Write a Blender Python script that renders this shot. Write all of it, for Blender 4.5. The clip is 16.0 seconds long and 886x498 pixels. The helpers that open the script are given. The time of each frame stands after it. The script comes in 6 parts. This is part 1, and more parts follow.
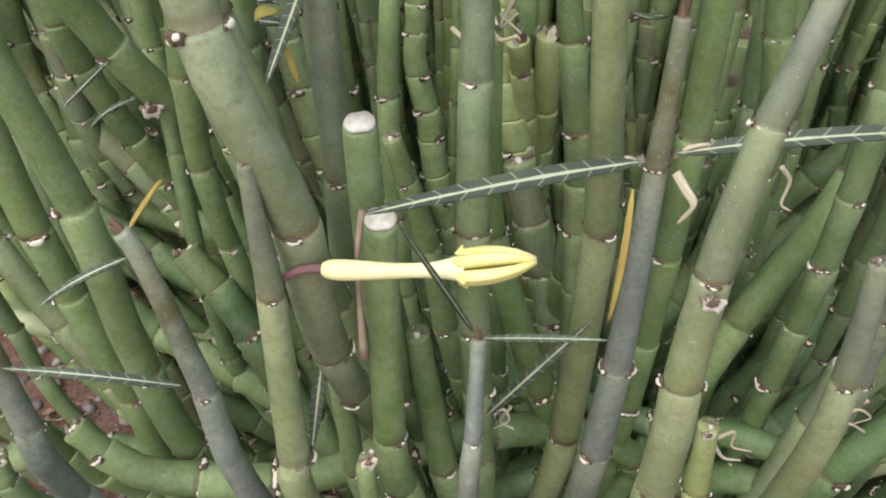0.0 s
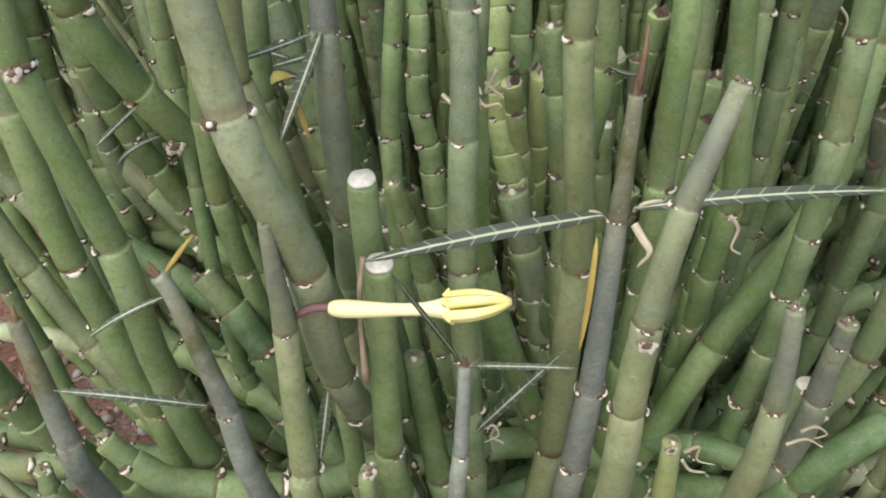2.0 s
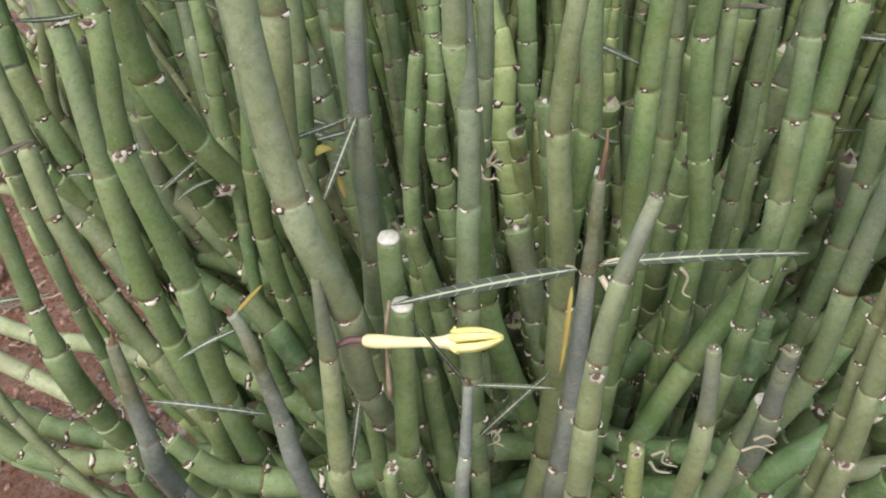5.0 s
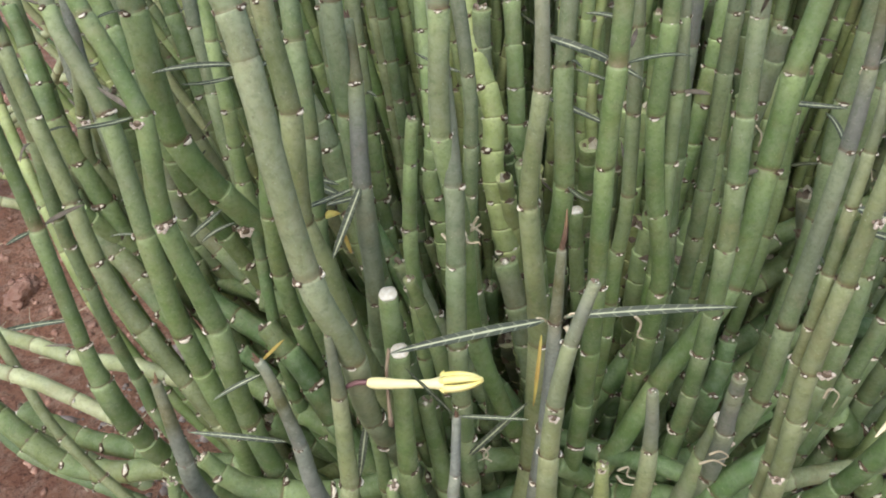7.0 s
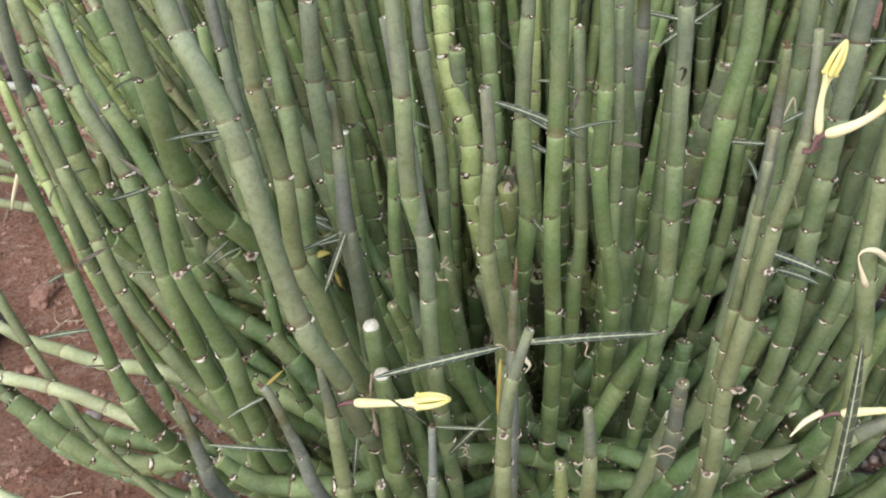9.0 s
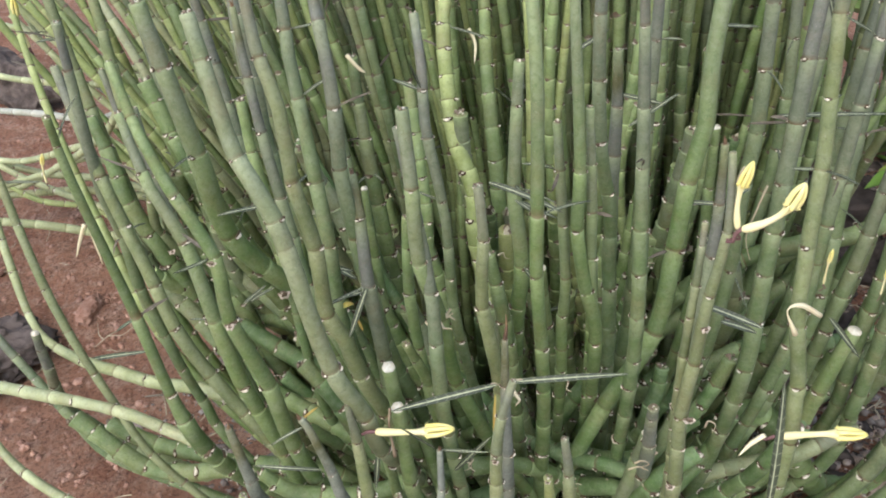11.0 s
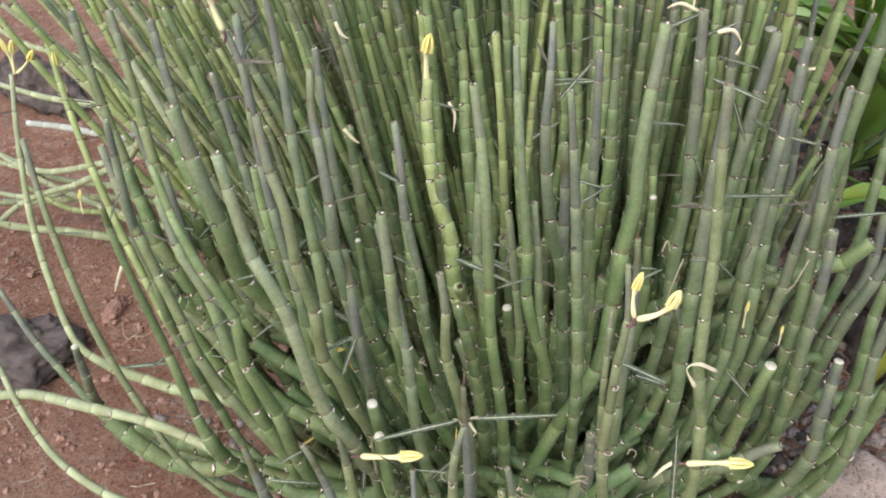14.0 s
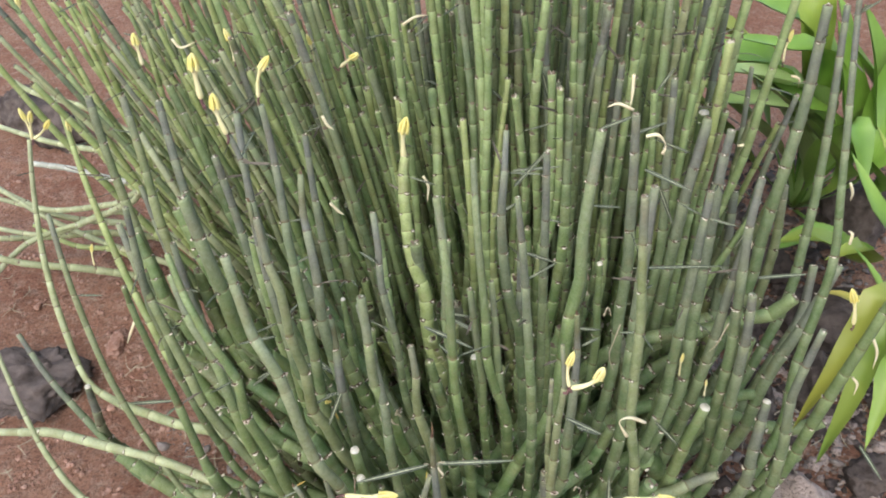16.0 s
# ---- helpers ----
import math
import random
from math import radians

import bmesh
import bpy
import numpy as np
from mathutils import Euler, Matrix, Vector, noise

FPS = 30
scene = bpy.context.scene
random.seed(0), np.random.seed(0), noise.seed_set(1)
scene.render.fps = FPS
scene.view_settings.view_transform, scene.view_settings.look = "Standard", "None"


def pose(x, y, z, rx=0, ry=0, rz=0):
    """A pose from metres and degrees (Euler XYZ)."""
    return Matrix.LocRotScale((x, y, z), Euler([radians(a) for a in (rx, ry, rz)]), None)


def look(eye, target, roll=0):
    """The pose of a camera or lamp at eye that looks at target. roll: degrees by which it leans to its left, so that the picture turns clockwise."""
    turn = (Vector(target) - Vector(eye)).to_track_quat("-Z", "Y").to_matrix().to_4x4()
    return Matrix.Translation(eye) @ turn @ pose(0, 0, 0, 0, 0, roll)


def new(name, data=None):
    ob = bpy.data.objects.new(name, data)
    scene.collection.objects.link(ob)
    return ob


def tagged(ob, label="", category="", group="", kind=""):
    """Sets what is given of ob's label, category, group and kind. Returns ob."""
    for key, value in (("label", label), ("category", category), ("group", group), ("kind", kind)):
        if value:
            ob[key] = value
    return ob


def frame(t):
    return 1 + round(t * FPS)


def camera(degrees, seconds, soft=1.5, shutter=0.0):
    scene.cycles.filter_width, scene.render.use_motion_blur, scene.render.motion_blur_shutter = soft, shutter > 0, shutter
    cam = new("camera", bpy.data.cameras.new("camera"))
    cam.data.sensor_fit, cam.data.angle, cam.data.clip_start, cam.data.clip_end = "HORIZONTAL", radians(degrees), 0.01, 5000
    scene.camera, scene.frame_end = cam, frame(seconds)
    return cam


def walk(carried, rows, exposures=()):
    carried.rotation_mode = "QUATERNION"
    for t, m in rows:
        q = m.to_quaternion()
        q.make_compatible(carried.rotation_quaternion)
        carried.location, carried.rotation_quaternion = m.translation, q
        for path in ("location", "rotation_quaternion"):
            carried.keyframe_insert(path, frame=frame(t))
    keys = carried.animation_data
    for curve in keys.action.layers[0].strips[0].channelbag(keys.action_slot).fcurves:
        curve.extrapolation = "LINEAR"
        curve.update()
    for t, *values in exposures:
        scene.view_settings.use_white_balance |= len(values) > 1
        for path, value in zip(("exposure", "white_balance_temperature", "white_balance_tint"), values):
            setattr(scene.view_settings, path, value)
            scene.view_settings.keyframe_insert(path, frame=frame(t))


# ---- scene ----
cam = camera(55.6, 16.0, soft=1.9)
PATH = [
    (0, (0.018, 0.038, 0.443), (-0.035, 1.706, -0.66), -0.5),
    (0.5, (0.019, 0.033, 0.449), (-0.041, 1.7, -0.654), -0.7),
    (1, (0.02, 0.028, 0.455), (-0.042, 1.697, -0.645), -0.8),
    (1.5, (0.023, 0.024, 0.46), (-0.043, 1.698, -0.632), -0.6),
    (2, (0.023, 0.02, 0.464), (-0.052, 1.697, -0.623), -0.8),
    (2.5, (0.023, 0.013, 0.468), (-0.066, 1.69, -0.618), -1.4),
    (3, (0.026, 0.009, 0.476), (-0.068, 1.686, -0.611), -1.3),
    (3.5, (0.023, 0.003, 0.48), (-0.071, 1.684, -0.601), -1.3),
    (3.7, (0.024, 0.0, 0.482), (-0.083, 1.681, -0.596), -1.3),
    (5.8, (0.03, -0.03, 0.52), (-0.097, 1.641, -0.572), -1.4),
    (6, (0.031, -0.033, 0.524), (-0.099, 1.63, -0.578), -1.7),
    (6.5, (0.034, -0.042, 0.539), (-0.108, 1.629, -0.552), -2.2),
    (7, (0.037, -0.047, 0.549), (-0.103, 1.62, -0.548), -2.2),
    (7.5, (0.041, -0.053, 0.557), (-0.106, 1.601, -0.557), -2.4),
    (8, (0.046, -0.062, 0.567), (-0.1, 1.58, -0.567), -2.6),
    (8.5, (0.049, -0.069, 0.583), (-0.113, 1.555, -0.573), -4.1),
    (9, (0.057, -0.074, 0.601), (-0.11, 1.55, -0.554), -4.2),
    (9.5, (0.06, -0.085, 0.615), (-0.116, 1.529, -0.554), -4.8),
    (9.7, (0.061, -0.089, 0.623), (-0.131, 1.523, -0.544), -5.1),
    (11.8, (0.08, -0.134, 0.692), (-0.129, 1.461, -0.496), -5.8),
    (12, (0.083, -0.139, 0.697), (-0.122, 1.45, -0.5), -5.5),
    (12.5, (0.092, -0.147, 0.719), (-0.116, 1.442, -0.477), -5.5),
    (13, (0.098, -0.157, 0.741), (-0.118, 1.426, -0.461), -6.0),
    (13.5, (0.099, -0.158, 0.759), (-0.13, 1.412, -0.458), -6.1),
    (14, (0.104, -0.162, 0.776), (-0.125, 1.402, -0.449), -5.5),
    (14.5, (0.11, -0.171, 0.802), (-0.122, 1.383, -0.436), -6.1),
    (15, (0.116, -0.182, 0.828), (-0.111, 1.375, -0.407), -5.7),
    (15.5, (0.122, -0.189, 0.852), (-0.104, 1.377, -0.37), -6.0),
    (16, (0.128, -0.203, 0.872), (-0.075, 1.366, -0.351), -5.1),
]
walk(cam, [(t, look(eye, target, roll)) for t, eye, target, roll in PATH])

# ---- light ----
world = bpy.data.worlds.new("overcast_sky")
world.use_nodes = True
scene.world = world
SUN_UP, SUN_ROUND = radians(52), radians(205)
sky = world.node_tree.nodes.new("ShaderNodeTexSky")
sky.sky_type, sky.sun_disc = "NISHITA", False
sky.sun_elevation, sky.sun_rotation = SUN_UP, SUN_ROUND
sky.air_density, sky.dust_density, sky.ozone_density = 1.0, 3.0, 0.8
world.node_tree.links.new(sky.outputs[0], world.node_tree.nodes["Background"].inputs[0])
world.node_tree.nodes["Background"].inputs[1].default_value = 0.15
sun = new("sun", bpy.data.lights.new("sun", "SUN"))
sun.data.energy, sun.data.angle, sun.data.color = 1.0, radians(120), (1.0, 0.98, 0.94)
sun_way = Vector((math.sin(SUN_ROUND) * math.cos(SUN_UP), math.cos(SUN_ROUND) * math.cos(SUN_UP), math.sin(SUN_UP)))
sun.matrix_world = look(sun_way * 4, (0, 0, 0))
scene.view_settings.exposure = 0.95

# ---- materials ----


class Nodes:
    """Short hands for building one node material."""

    def __init__(self, name):
        self.m = bpy.data.materials.new(name)
        self.m.use_nodes = True
        self.t = self.m.node_tree
        self.b = self.t.nodes["Principled BSDF"]

    def add(self, kind, **values):
        n = self.t.nodes.new("ShaderNode" + kind)
        for k, v in values.items():
            n.inputs[k].default_value = v
        return n

    def link(self, a, b):
        self.t.links.new(a, b)

    def noise(self, scale, detail=4.0, rough=0.55, space="Object"):
        c = self.add("TexCoord")
        n = self.add("TexNoise", Scale=scale, Detail=detail, Roughness=rough)
        self.link(c.outputs[space], n.inputs["Vector"])
        return n.outputs["Fac"]

    def attr(self, name):
        n = self.add("Attribute")
        n.attribute_name = name
        return n.outputs["Fac"]

    def ramp(self, fac, stops):
        n = self.add("ValToRGB")
        e = n.color_ramp.elements
        while len(e) < len(stops):
            e.new(0.5)
        for el, (p, c) in zip(e, stops):
            el.position, el.color = p, (*c, 1) if len(c) == 3 else c
        self.link(fac, n.inputs[0])
        return n.outputs[0]

    def mix(self, fac, a, b, blend="MIX"):
        n = self.t.nodes.new("ShaderNodeMix")
        n.data_type, n.blend_type = "RGBA", blend
        for sock, v in ((n.inputs[0], fac), (n.inputs[6], a), (n.inputs[7], b)):
            if isinstance(v, (int, float)):
                sock.default_value = v
            elif isinstance(v, tuple):
                sock.default_value = (*v, 1)
            else:
                self.link(v, sock)
        return n.outputs[2]

    def maths(self, op, a, b=0.0):
        n = self.t.nodes.new("ShaderNodeMath")
        n.operation = op
        for sock, v in ((n.inputs[0], a), (n.inputs[1], b)):
            if isinstance(v, (int, float)):
                sock.default_value = v
            else:
                self.link(v, sock)
        return n.outputs[0]

    def finish(self, colour, rough=0.6, bump=None, strength=0.3, distance=0.0005, spec=0.4):
        if isinstance(colour, tuple):
            self.b.inputs["Base Color"].default_value = (*colour, 1)
        else:
            self.link(colour, self.b.inputs["Base Color"])
        if isinstance(rough, (int, float)):
            self.b.inputs["Roughness"].default_value = rough
        else:
            self.link(rough, self.b.inputs["Roughness"])
        self.b.inputs["Specular IOR Level"].default_value = spec
        if bump is not None:
            n = self.add("Bump", Strength=strength, Distance=distance)
            self.link(bump, n.inputs["Height"])
            self.link(n.outputs[0], self.b.inputs["Normal"])
        return self.m


BLACK, WHITE = (0, 0, 0), (1, 1, 1)


def stem_material(name, low, high, grey=None, grey_at=(0.05, 0.12), brown=None, bloom=0.25, end_tone=None):
    """Succulent skin: two greens in patches, deeper on old joints with shade low in the clump put into that tone too, a
    waxy bloom, a pale foot and a rusty line at every joint, and a grey or brown young end.
    """
    n = Nodes(name)
    skin = n.mix(n.ramp(n.noise(38, 3), [(0.35, BLACK), (0.65, WHITE)]), low, high)
    own = n.add("ObjectInfo").outputs["Random"]
    skin = n.mix(n.ramp(own, [(0.0, BLACK), (1.0, (0.55, 0.55, 0.55))]), skin, tuple(0.72 * c + 0.02 for c in high))
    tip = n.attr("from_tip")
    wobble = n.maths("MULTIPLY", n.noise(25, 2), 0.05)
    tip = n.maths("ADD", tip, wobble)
    # deeper green of old joints, also painted in for shade at the stem bases
    if end_tone:
        skin = n.mix(n.ramp(tip, [(0.13, BLACK), (0.45, (0.9, 0.9, 0.9))]), skin, end_tone)
    if grey:
        skin = n.mix(n.ramp(tip, [(grey_at[0], (0.85, 0.85, 0.85)), (grey_at[1], BLACK)]), skin, grey)
    if brown:
        skin = n.mix(n.ramp(tip, [(0.045, WHITE), (0.058, BLACK)]), skin, brown)
    seg = n.attr("seg")
    tone = n.attr("tone")
    skin = n.mix(n.ramp(tone, [(0.0, (0.38, 0.38, 0.38)), (0.35, BLACK)]), skin, (0.19, 0.185, 0.075))
    skin = n.mix(n.ramp(tone, [(0.65, BLACK), (1.0, (0.6, 0.6, 0.6))]), skin, tuple(0.6 * c for c in low))
    rim = n.mix(1.0, n.ramp(seg, [(0.55, BLACK), (0.86, (0.42, 0.42, 0.42)), (0.97, (0.58, 0.58, 0.58))]), n.ramp(n.noise(30, 2), [(0.3, (0.25, 0.25, 0.25)), (0.6, WHITE)]), "MULTIPLY")
    skin = n.mix(rim, skin, tuple(min(1, 1.5 * c + 0.06) for c in high))
    wax = n.ramp(n.noise(160, 5, 0.7), [(0.42, BLACK), (0.75, (bloom, bloom, bloom))])
    skin = n.mix(wax, skin, (0.42, 0.45, 0.39))
    line = n.ramp(seg, [(0.0, WHITE), (0.03, (0.5, 0.5, 0.5)), (0.06, BLACK), (0.985, BLACK), (1.0, (0.6, 0.6, 0.6))])
    blot = n.ramp(n.noise(45, 3), [(0.4, (0.2, 0.2, 0.2)), (0.6, WHITE)])
    skin = n.mix(n.mix(1.0, line, blot, "MULTIPLY"), skin, (0.13, 0.088, 0.042))
    stain = n.ramp(n.noise(48, 5, 0.7), [(0.5, BLACK), (0.72, (0.32, 0.32, 0.32))])
    skin = n.mix(stain, skin, (0.2, 0.15, 0.075))
    mottle = n.ramp(n.noise(420, 5, 0.75), [(0.3, (0.5, 0.5, 0.5)), (0.52, BLACK)])
    skin = n.mix(mottle, skin, tuple(0.55 * c for c in low))
    dust = n.ramp(n.noise(1500, 2, 0.5), [(0.66, BLACK), (0.75, (0.4, 0.4, 0.4))])
    skin = n.mix(dust, skin, (0.5, 0.5, 0.42))
    speck = n.ramp(n.noise(900, 2, 0.5), [(0.68, BLACK), (0.74, (0.5, 0.5, 0.5))])
    skin = n.mix(speck, skin, (0.1, 0.08, 0.05))
    rough = n.ramp(n.noise(70, 3), [(0.3, (0.48, 0.48, 0.48)), (0.7, (0.68, 0.68, 0.68))])
    return n.finish(skin, rough, n.noise(300, 6, 0.7), 0.5, 0.0005, 0.35)


GREEN = stem_material("stem_green", (0.095, 0.166, 0.047), (0.183, 0.253, 0.094), bloom=0.19, end_tone=(0.08, 0.143, 0.044))
DEEP = stem_material("stem_deep_green", (0.066, 0.138, 0.04), (0.122, 0.202, 0.069), bloom=0.2)
LIME = stem_material("stem_yellow_green", (0.229, 0.307, 0.090), (0.355, 0.419, 0.165), bloom=0.19, end_tone=(0.1, 0.17, 0.05))
GREY = stem_material("stem_grey_end", (0.102, 0.163, 0.065), (0.189, 0.243, 0.114), grey=(0.138, 0.141, 0.133), grey_at=(0.06, 0.18), bloom=0.19, end_tone=(0.08, 0.143, 0.044))
BROWN = stem_material("stem_brown_end", (0.102, 0.163, 0.065), (0.189, 0.243, 0.114), grey=(0.135, 0.138, 0.13), grey_at=(0.08, 0.18), brown=(0.1, 0.102, 0.045), bloom=0.19, end_tone=(0.08, 0.143, 0.044))
ASHEN = stem_material("stem_ashen", (0.118, 0.148, 0.092), (0.178, 0.205, 0.14), grey=(0.142, 0.162, 0.146), grey_at=(0.15, 0.4), brown=(0.09, 0.092, 0.036), bloom=0.32)
SLATE = stem_material("stem_slate", (0.118, 0.148, 0.092), (0.178, 0.205, 0.14), grey=(0.15, 0.168, 0.154), grey_at=(0.1, 0.35), bloom=0.32)
FRESH = stem_material("stem_grey_green", (0.160, 0.249, 0.086), (0.273, 0.361, 0.146), bloom=0.2)
OLIVE = stem_material("stem_olive", (0.122, 0.164, 0.064), (0.211, 0.248, 0.112), grey=(0.155, 0.162, 0.143), grey_at=(0.03, 0.075), bloom=0.19)
SAGE = stem_material("stem_sage", (0.142, 0.184, 0.088), (0.218, 0.262, 0.142), bloom=0.24)
VIVID = stem_material("stem_vivid_green", (0.106, 0.192, 0.048), (0.193, 0.271, 0.095), grey=(0.176, 0.196, 0.132), grey_at=(0.06, 0.17), bloom=0.2, end_tone=(0.08, 0.143, 0.044))
PALE = stem_material("stem_pale", (0.264, 0.312, 0.141), (0.370, 0.409, 0.220), grey=(0.35, 0.385, 0.24), bloom=0.3)
DEAD = stem_material("stem_dead_white", (0.36, 0.385, 0.32), (0.46, 0.475, 0.41), bloom=0.5)
STEM_SKIN = {"G": GREEN, "D": DEEP, "Y": LIME, "K": GREY, "N": ASHEN, "M": SLATE, "F": FRESH, "S": SAGE, "B": BROWN, "O": OLIVE, "V": VIVID, "P": PALE, "W": DEAD}


def plain(name, a, b, scale, rough=0.7, strength=0.3, spec=0.3, fine=None, deep=0.0006):
    n = Nodes(name)
    col = n.mix(n.ramp(n.noise(scale, 4), [(0.35, BLACK), (0.65, WHITE)]), a, b)
    own = n.add("ObjectInfo").outputs["Random"]
    col = n.mix(n.ramp(own, [(0, BLACK), (1, (0.35, 0.35, 0.35))]), col, tuple(0.7 * c for c in a))
    return n.finish(col, rough, n.noise(fine or scale * 6, 7, 0.7), strength, deep, spec)


SCAR = plain("corky_scar", (0.78, 0.76, 0.66), (0.58, 0.52, 0.38), 420, 0.9)
CORK = plain("corky_growth", (0.7, 0.65, 0.56), (0.42, 0.33, 0.25), 700, 0.95, 0.6)
PIT = plain("scar_pit", (0.07, 0.052, 0.034), (0.16, 0.118, 0.075), 300, 0.9)
CRUMB = plain("dry_bud", (0.13, 0.09, 0.06), (0.3, 0.25, 0.2), 260, 0.9)
CUT = plain("dried_cut", (0.8, 0.78, 0.68), (0.6, 0.55, 0.4), 500, 0.9, 0.8)
HUSK = plain("brown_husk", (0.34, 0.27, 0.19), (0.22, 0.16, 0.11), 150, 0.85)
STRAW = plain("straw_scale", (0.55, 0.5, 0.36), (0.38, 0.32, 0.22), 120, 0.8)
PETAL = plain("yellow_corolla", (0.79, 0.69, 0.18), (0.81, 0.77, 0.38), 90, 0.5, 0.15)
CREAM = plain("cream_tube", (0.81, 0.76, 0.38), (0.83, 0.78, 0.5), 70, 0.5, 0.15)
WILT = plain("wilted_corolla", (0.8, 0.75, 0.52), (0.72, 0.62, 0.4), 90, 0.7)
STALK = plain("purple_stalk", (0.15, 0.075, 0.08), (0.2, 0.115, 0.11), 200, 0.55)
TWIG = plain("dry_twig", (0.09, 0.078, 0.058), (0.17, 0.15, 0.12), 200, 0.8)
BUD = plain("young_leaf_skin", (0.12, 0.075, 0.05), (0.2, 0.13, 0.07), 200, 0.7)
RUST = plain("withered_leaf", (0.32, 0.2, 0.06), (0.4, 0.36, 0.09), 60, 0.75)


def leaf_material(name, dark, light, vein, side):
    """A narrow leaf: pale midrib and slanting side veins, by its own u across and v along."""
    n = Nodes(name)
    uv = n.add("UVMap")
    sep = n.add("SeparateXYZ")
    n.link(uv.outputs[0], sep.inputs[0])
    across = n.maths("ABSOLUTE", n.maths("SUBTRACT", sep.outputs[0], 0.5))
    wave = n.maths("MULTIPLY", n.maths("SUBTRACT", n.noise(140, 2), 0.5), 0.12)
    rib = n.ramp(n.maths("ADD", across, wave), [(0.05, (0.9, 0.9, 0.9)), (0.1, BLACK)])
    slant = n.maths("FRACT", n.maths("SUBTRACT", n.maths("MULTIPLY", sep.outputs[1], side), n.maths("ADD", n.maths("MULTIPLY", across, 0.7), n.maths("MULTIPLY", wave, 2.0))))
    vein_line = n.ramp(slant, [(0.0, (0.5, 0.5, 0.5)), (0.06, BLACK), (0.94, BLACK), (1.0, (0.5, 0.5, 0.5))])
    col = n.mix(n.ramp(n.noise(60, 4), [(0.35, BLACK), (0.65, WHITE)]), dark, light)
    col = n.mix(vein_line, col, vein)
    col = n.mix(rib, col, vein)
    return n.finish(col, 0.6, n.noise(300), 0.25)


BLADE = leaf_material("veined_grey_leaf", (0.036, 0.047, 0.031), (0.062, 0.078, 0.05), (0.42, 0.46, 0.3), 11.0)


def strap_material(name, dark, light):
    """Broad leaf with fine lines along it, yellowing towards some ends."""
    n = Nodes(name)
    uv = n.add("UVMap")
    sep = n.add("SeparateXYZ")
    n.link(uv.outputs[0], sep.inputs[0])
    lines = n.maths("FRACT", n.maths("MULTIPLY", sep.outputs[0], 14.0))
    col = n.mix(n.ramp(n.noise(9, 3), [(0.35, BLACK), (0.65, WHITE)]), dark, light)
    col = n.mix(n.ramp(lines, [(0.0, (0.3, 0.3, 0.3)), (0.3, BLACK)]), col, (0.08, 0.19, 0.03))
    own = n.add("ObjectInfo").outputs["Random"]
    end_tone = n.maths("MULTIPLY", n.ramp(own, [(0.72, BLACK), (1.0, WHITE)]), n.ramp(sep.outputs[1], [(0.35, BLACK), (1.0, WHITE)]))
    col = n.mix(end_tone, col, (0.42, 0.36, 0.06))
    n.finish(col, 0.38, n.noise(120), 0.15, 0.0005, 0.5)
    n.b.inputs["Transmission Weight"].default_value = 0.0
    return n.m


STRAP = strap_material("broad_leaf", (0.13, 0.26, 0.034), (0.23, 0.385, 0.07))
AGED = strap_material("aged_broad_leaf", (0.09, 0.18, 0.03), (0.2, 0.27, 0.05))
PALE_LEAF = strap_material("pale_broad_leaf", (0.24, 0.36, 0.11), (0.36, 0.47, 0.19))


def soil_material():
    n = Nodes("red_soil")
    col = n.mix(n.ramp(n.noise(5, 5), [(0.35, BLACK), (0.65, WHITE)]), (0.28, 0.136, 0.088), (0.4, 0.234, 0.16))
    col = n.mix(n.ramp(n.noise(55, 6, 0.72), [(0.47, BLACK), (0.68, (0.85, 0.85, 0.85))]), col, (0.46, 0.325, 0.25))
    col = n.mix(n.ramp(n.noise(230, 5, 0.75), [(0.33, (0.85, 0.85, 0.85)), (0.52, BLACK)]), col, (0.085, 0.048, 0.038))
    return n.finish(col, 0.95, n.noise(190, 9, 0.8), 1.0, 0.008, 0.1)


SOIL = soil_material()
CLOD = plain("soil_clod", (0.3, 0.16, 0.115), (0.45, 0.295, 0.23), 90, 0.95, 1.0, 0.12, 260, 0.003)
ASH = plain("grey_litter", (0.3, 0.27, 0.25), (0.16, 0.12, 0.1), 60, 0.95, 0.6, 0.15)
SLAB = plain("grey_brown_slab", (0.085, 0.07, 0.064), (0.17, 0.14, 0.128), 30, 0.95, 0.9, 0.12, 90, 0.004)
LAVA = plain("dark_lava", (0.075, 0.06, 0.054), (0.18, 0.148, 0.13), 40, 0.95, 1.0, 0.12, 120, 0.008)


def pitted_material():
    n = Nodes("pitted_tuff")
    col = n.mix(n.ramp(n.noise(30, 5), [(0.35, BLACK), (0.65, WHITE)]), (0.42, 0.34, 0.3), (0.32, 0.26, 0.23))
    pits = n.noise(330, 3, 0.6)
    col = n.mix(n.ramp(pits, [(0.36, (0.85, 0.85, 0.85)), (0.44, BLACK)]), col, (0.13, 0.1, 0.085))
    col = n.mix(n.ramp(n.noise(140, 5, 0.7), [(0.55, BLACK), (0.7, (0.7, 0.7, 0.7))]), col, (0.52, 0.47, 0.43))
    return n.finish(col, 0.95, pits, 1.0, 0.003, 0.15)


TUFF = pitted_material()

# ---- builders ----


def mesh_of(name, bm, materials):
    me = bpy.data.meshes.new(name)
    bm.to_mesh(me)
    bm.free()
    for m in materials:
        me.materials.append(m)
    me.polygons.foreach_set("use_smooth", [True] * len(me.polygons))
    return me


def part(name, data, parent, label=""):
    ob = new(name, data)
    ob.parent = parent
    return tagged(ob, label)


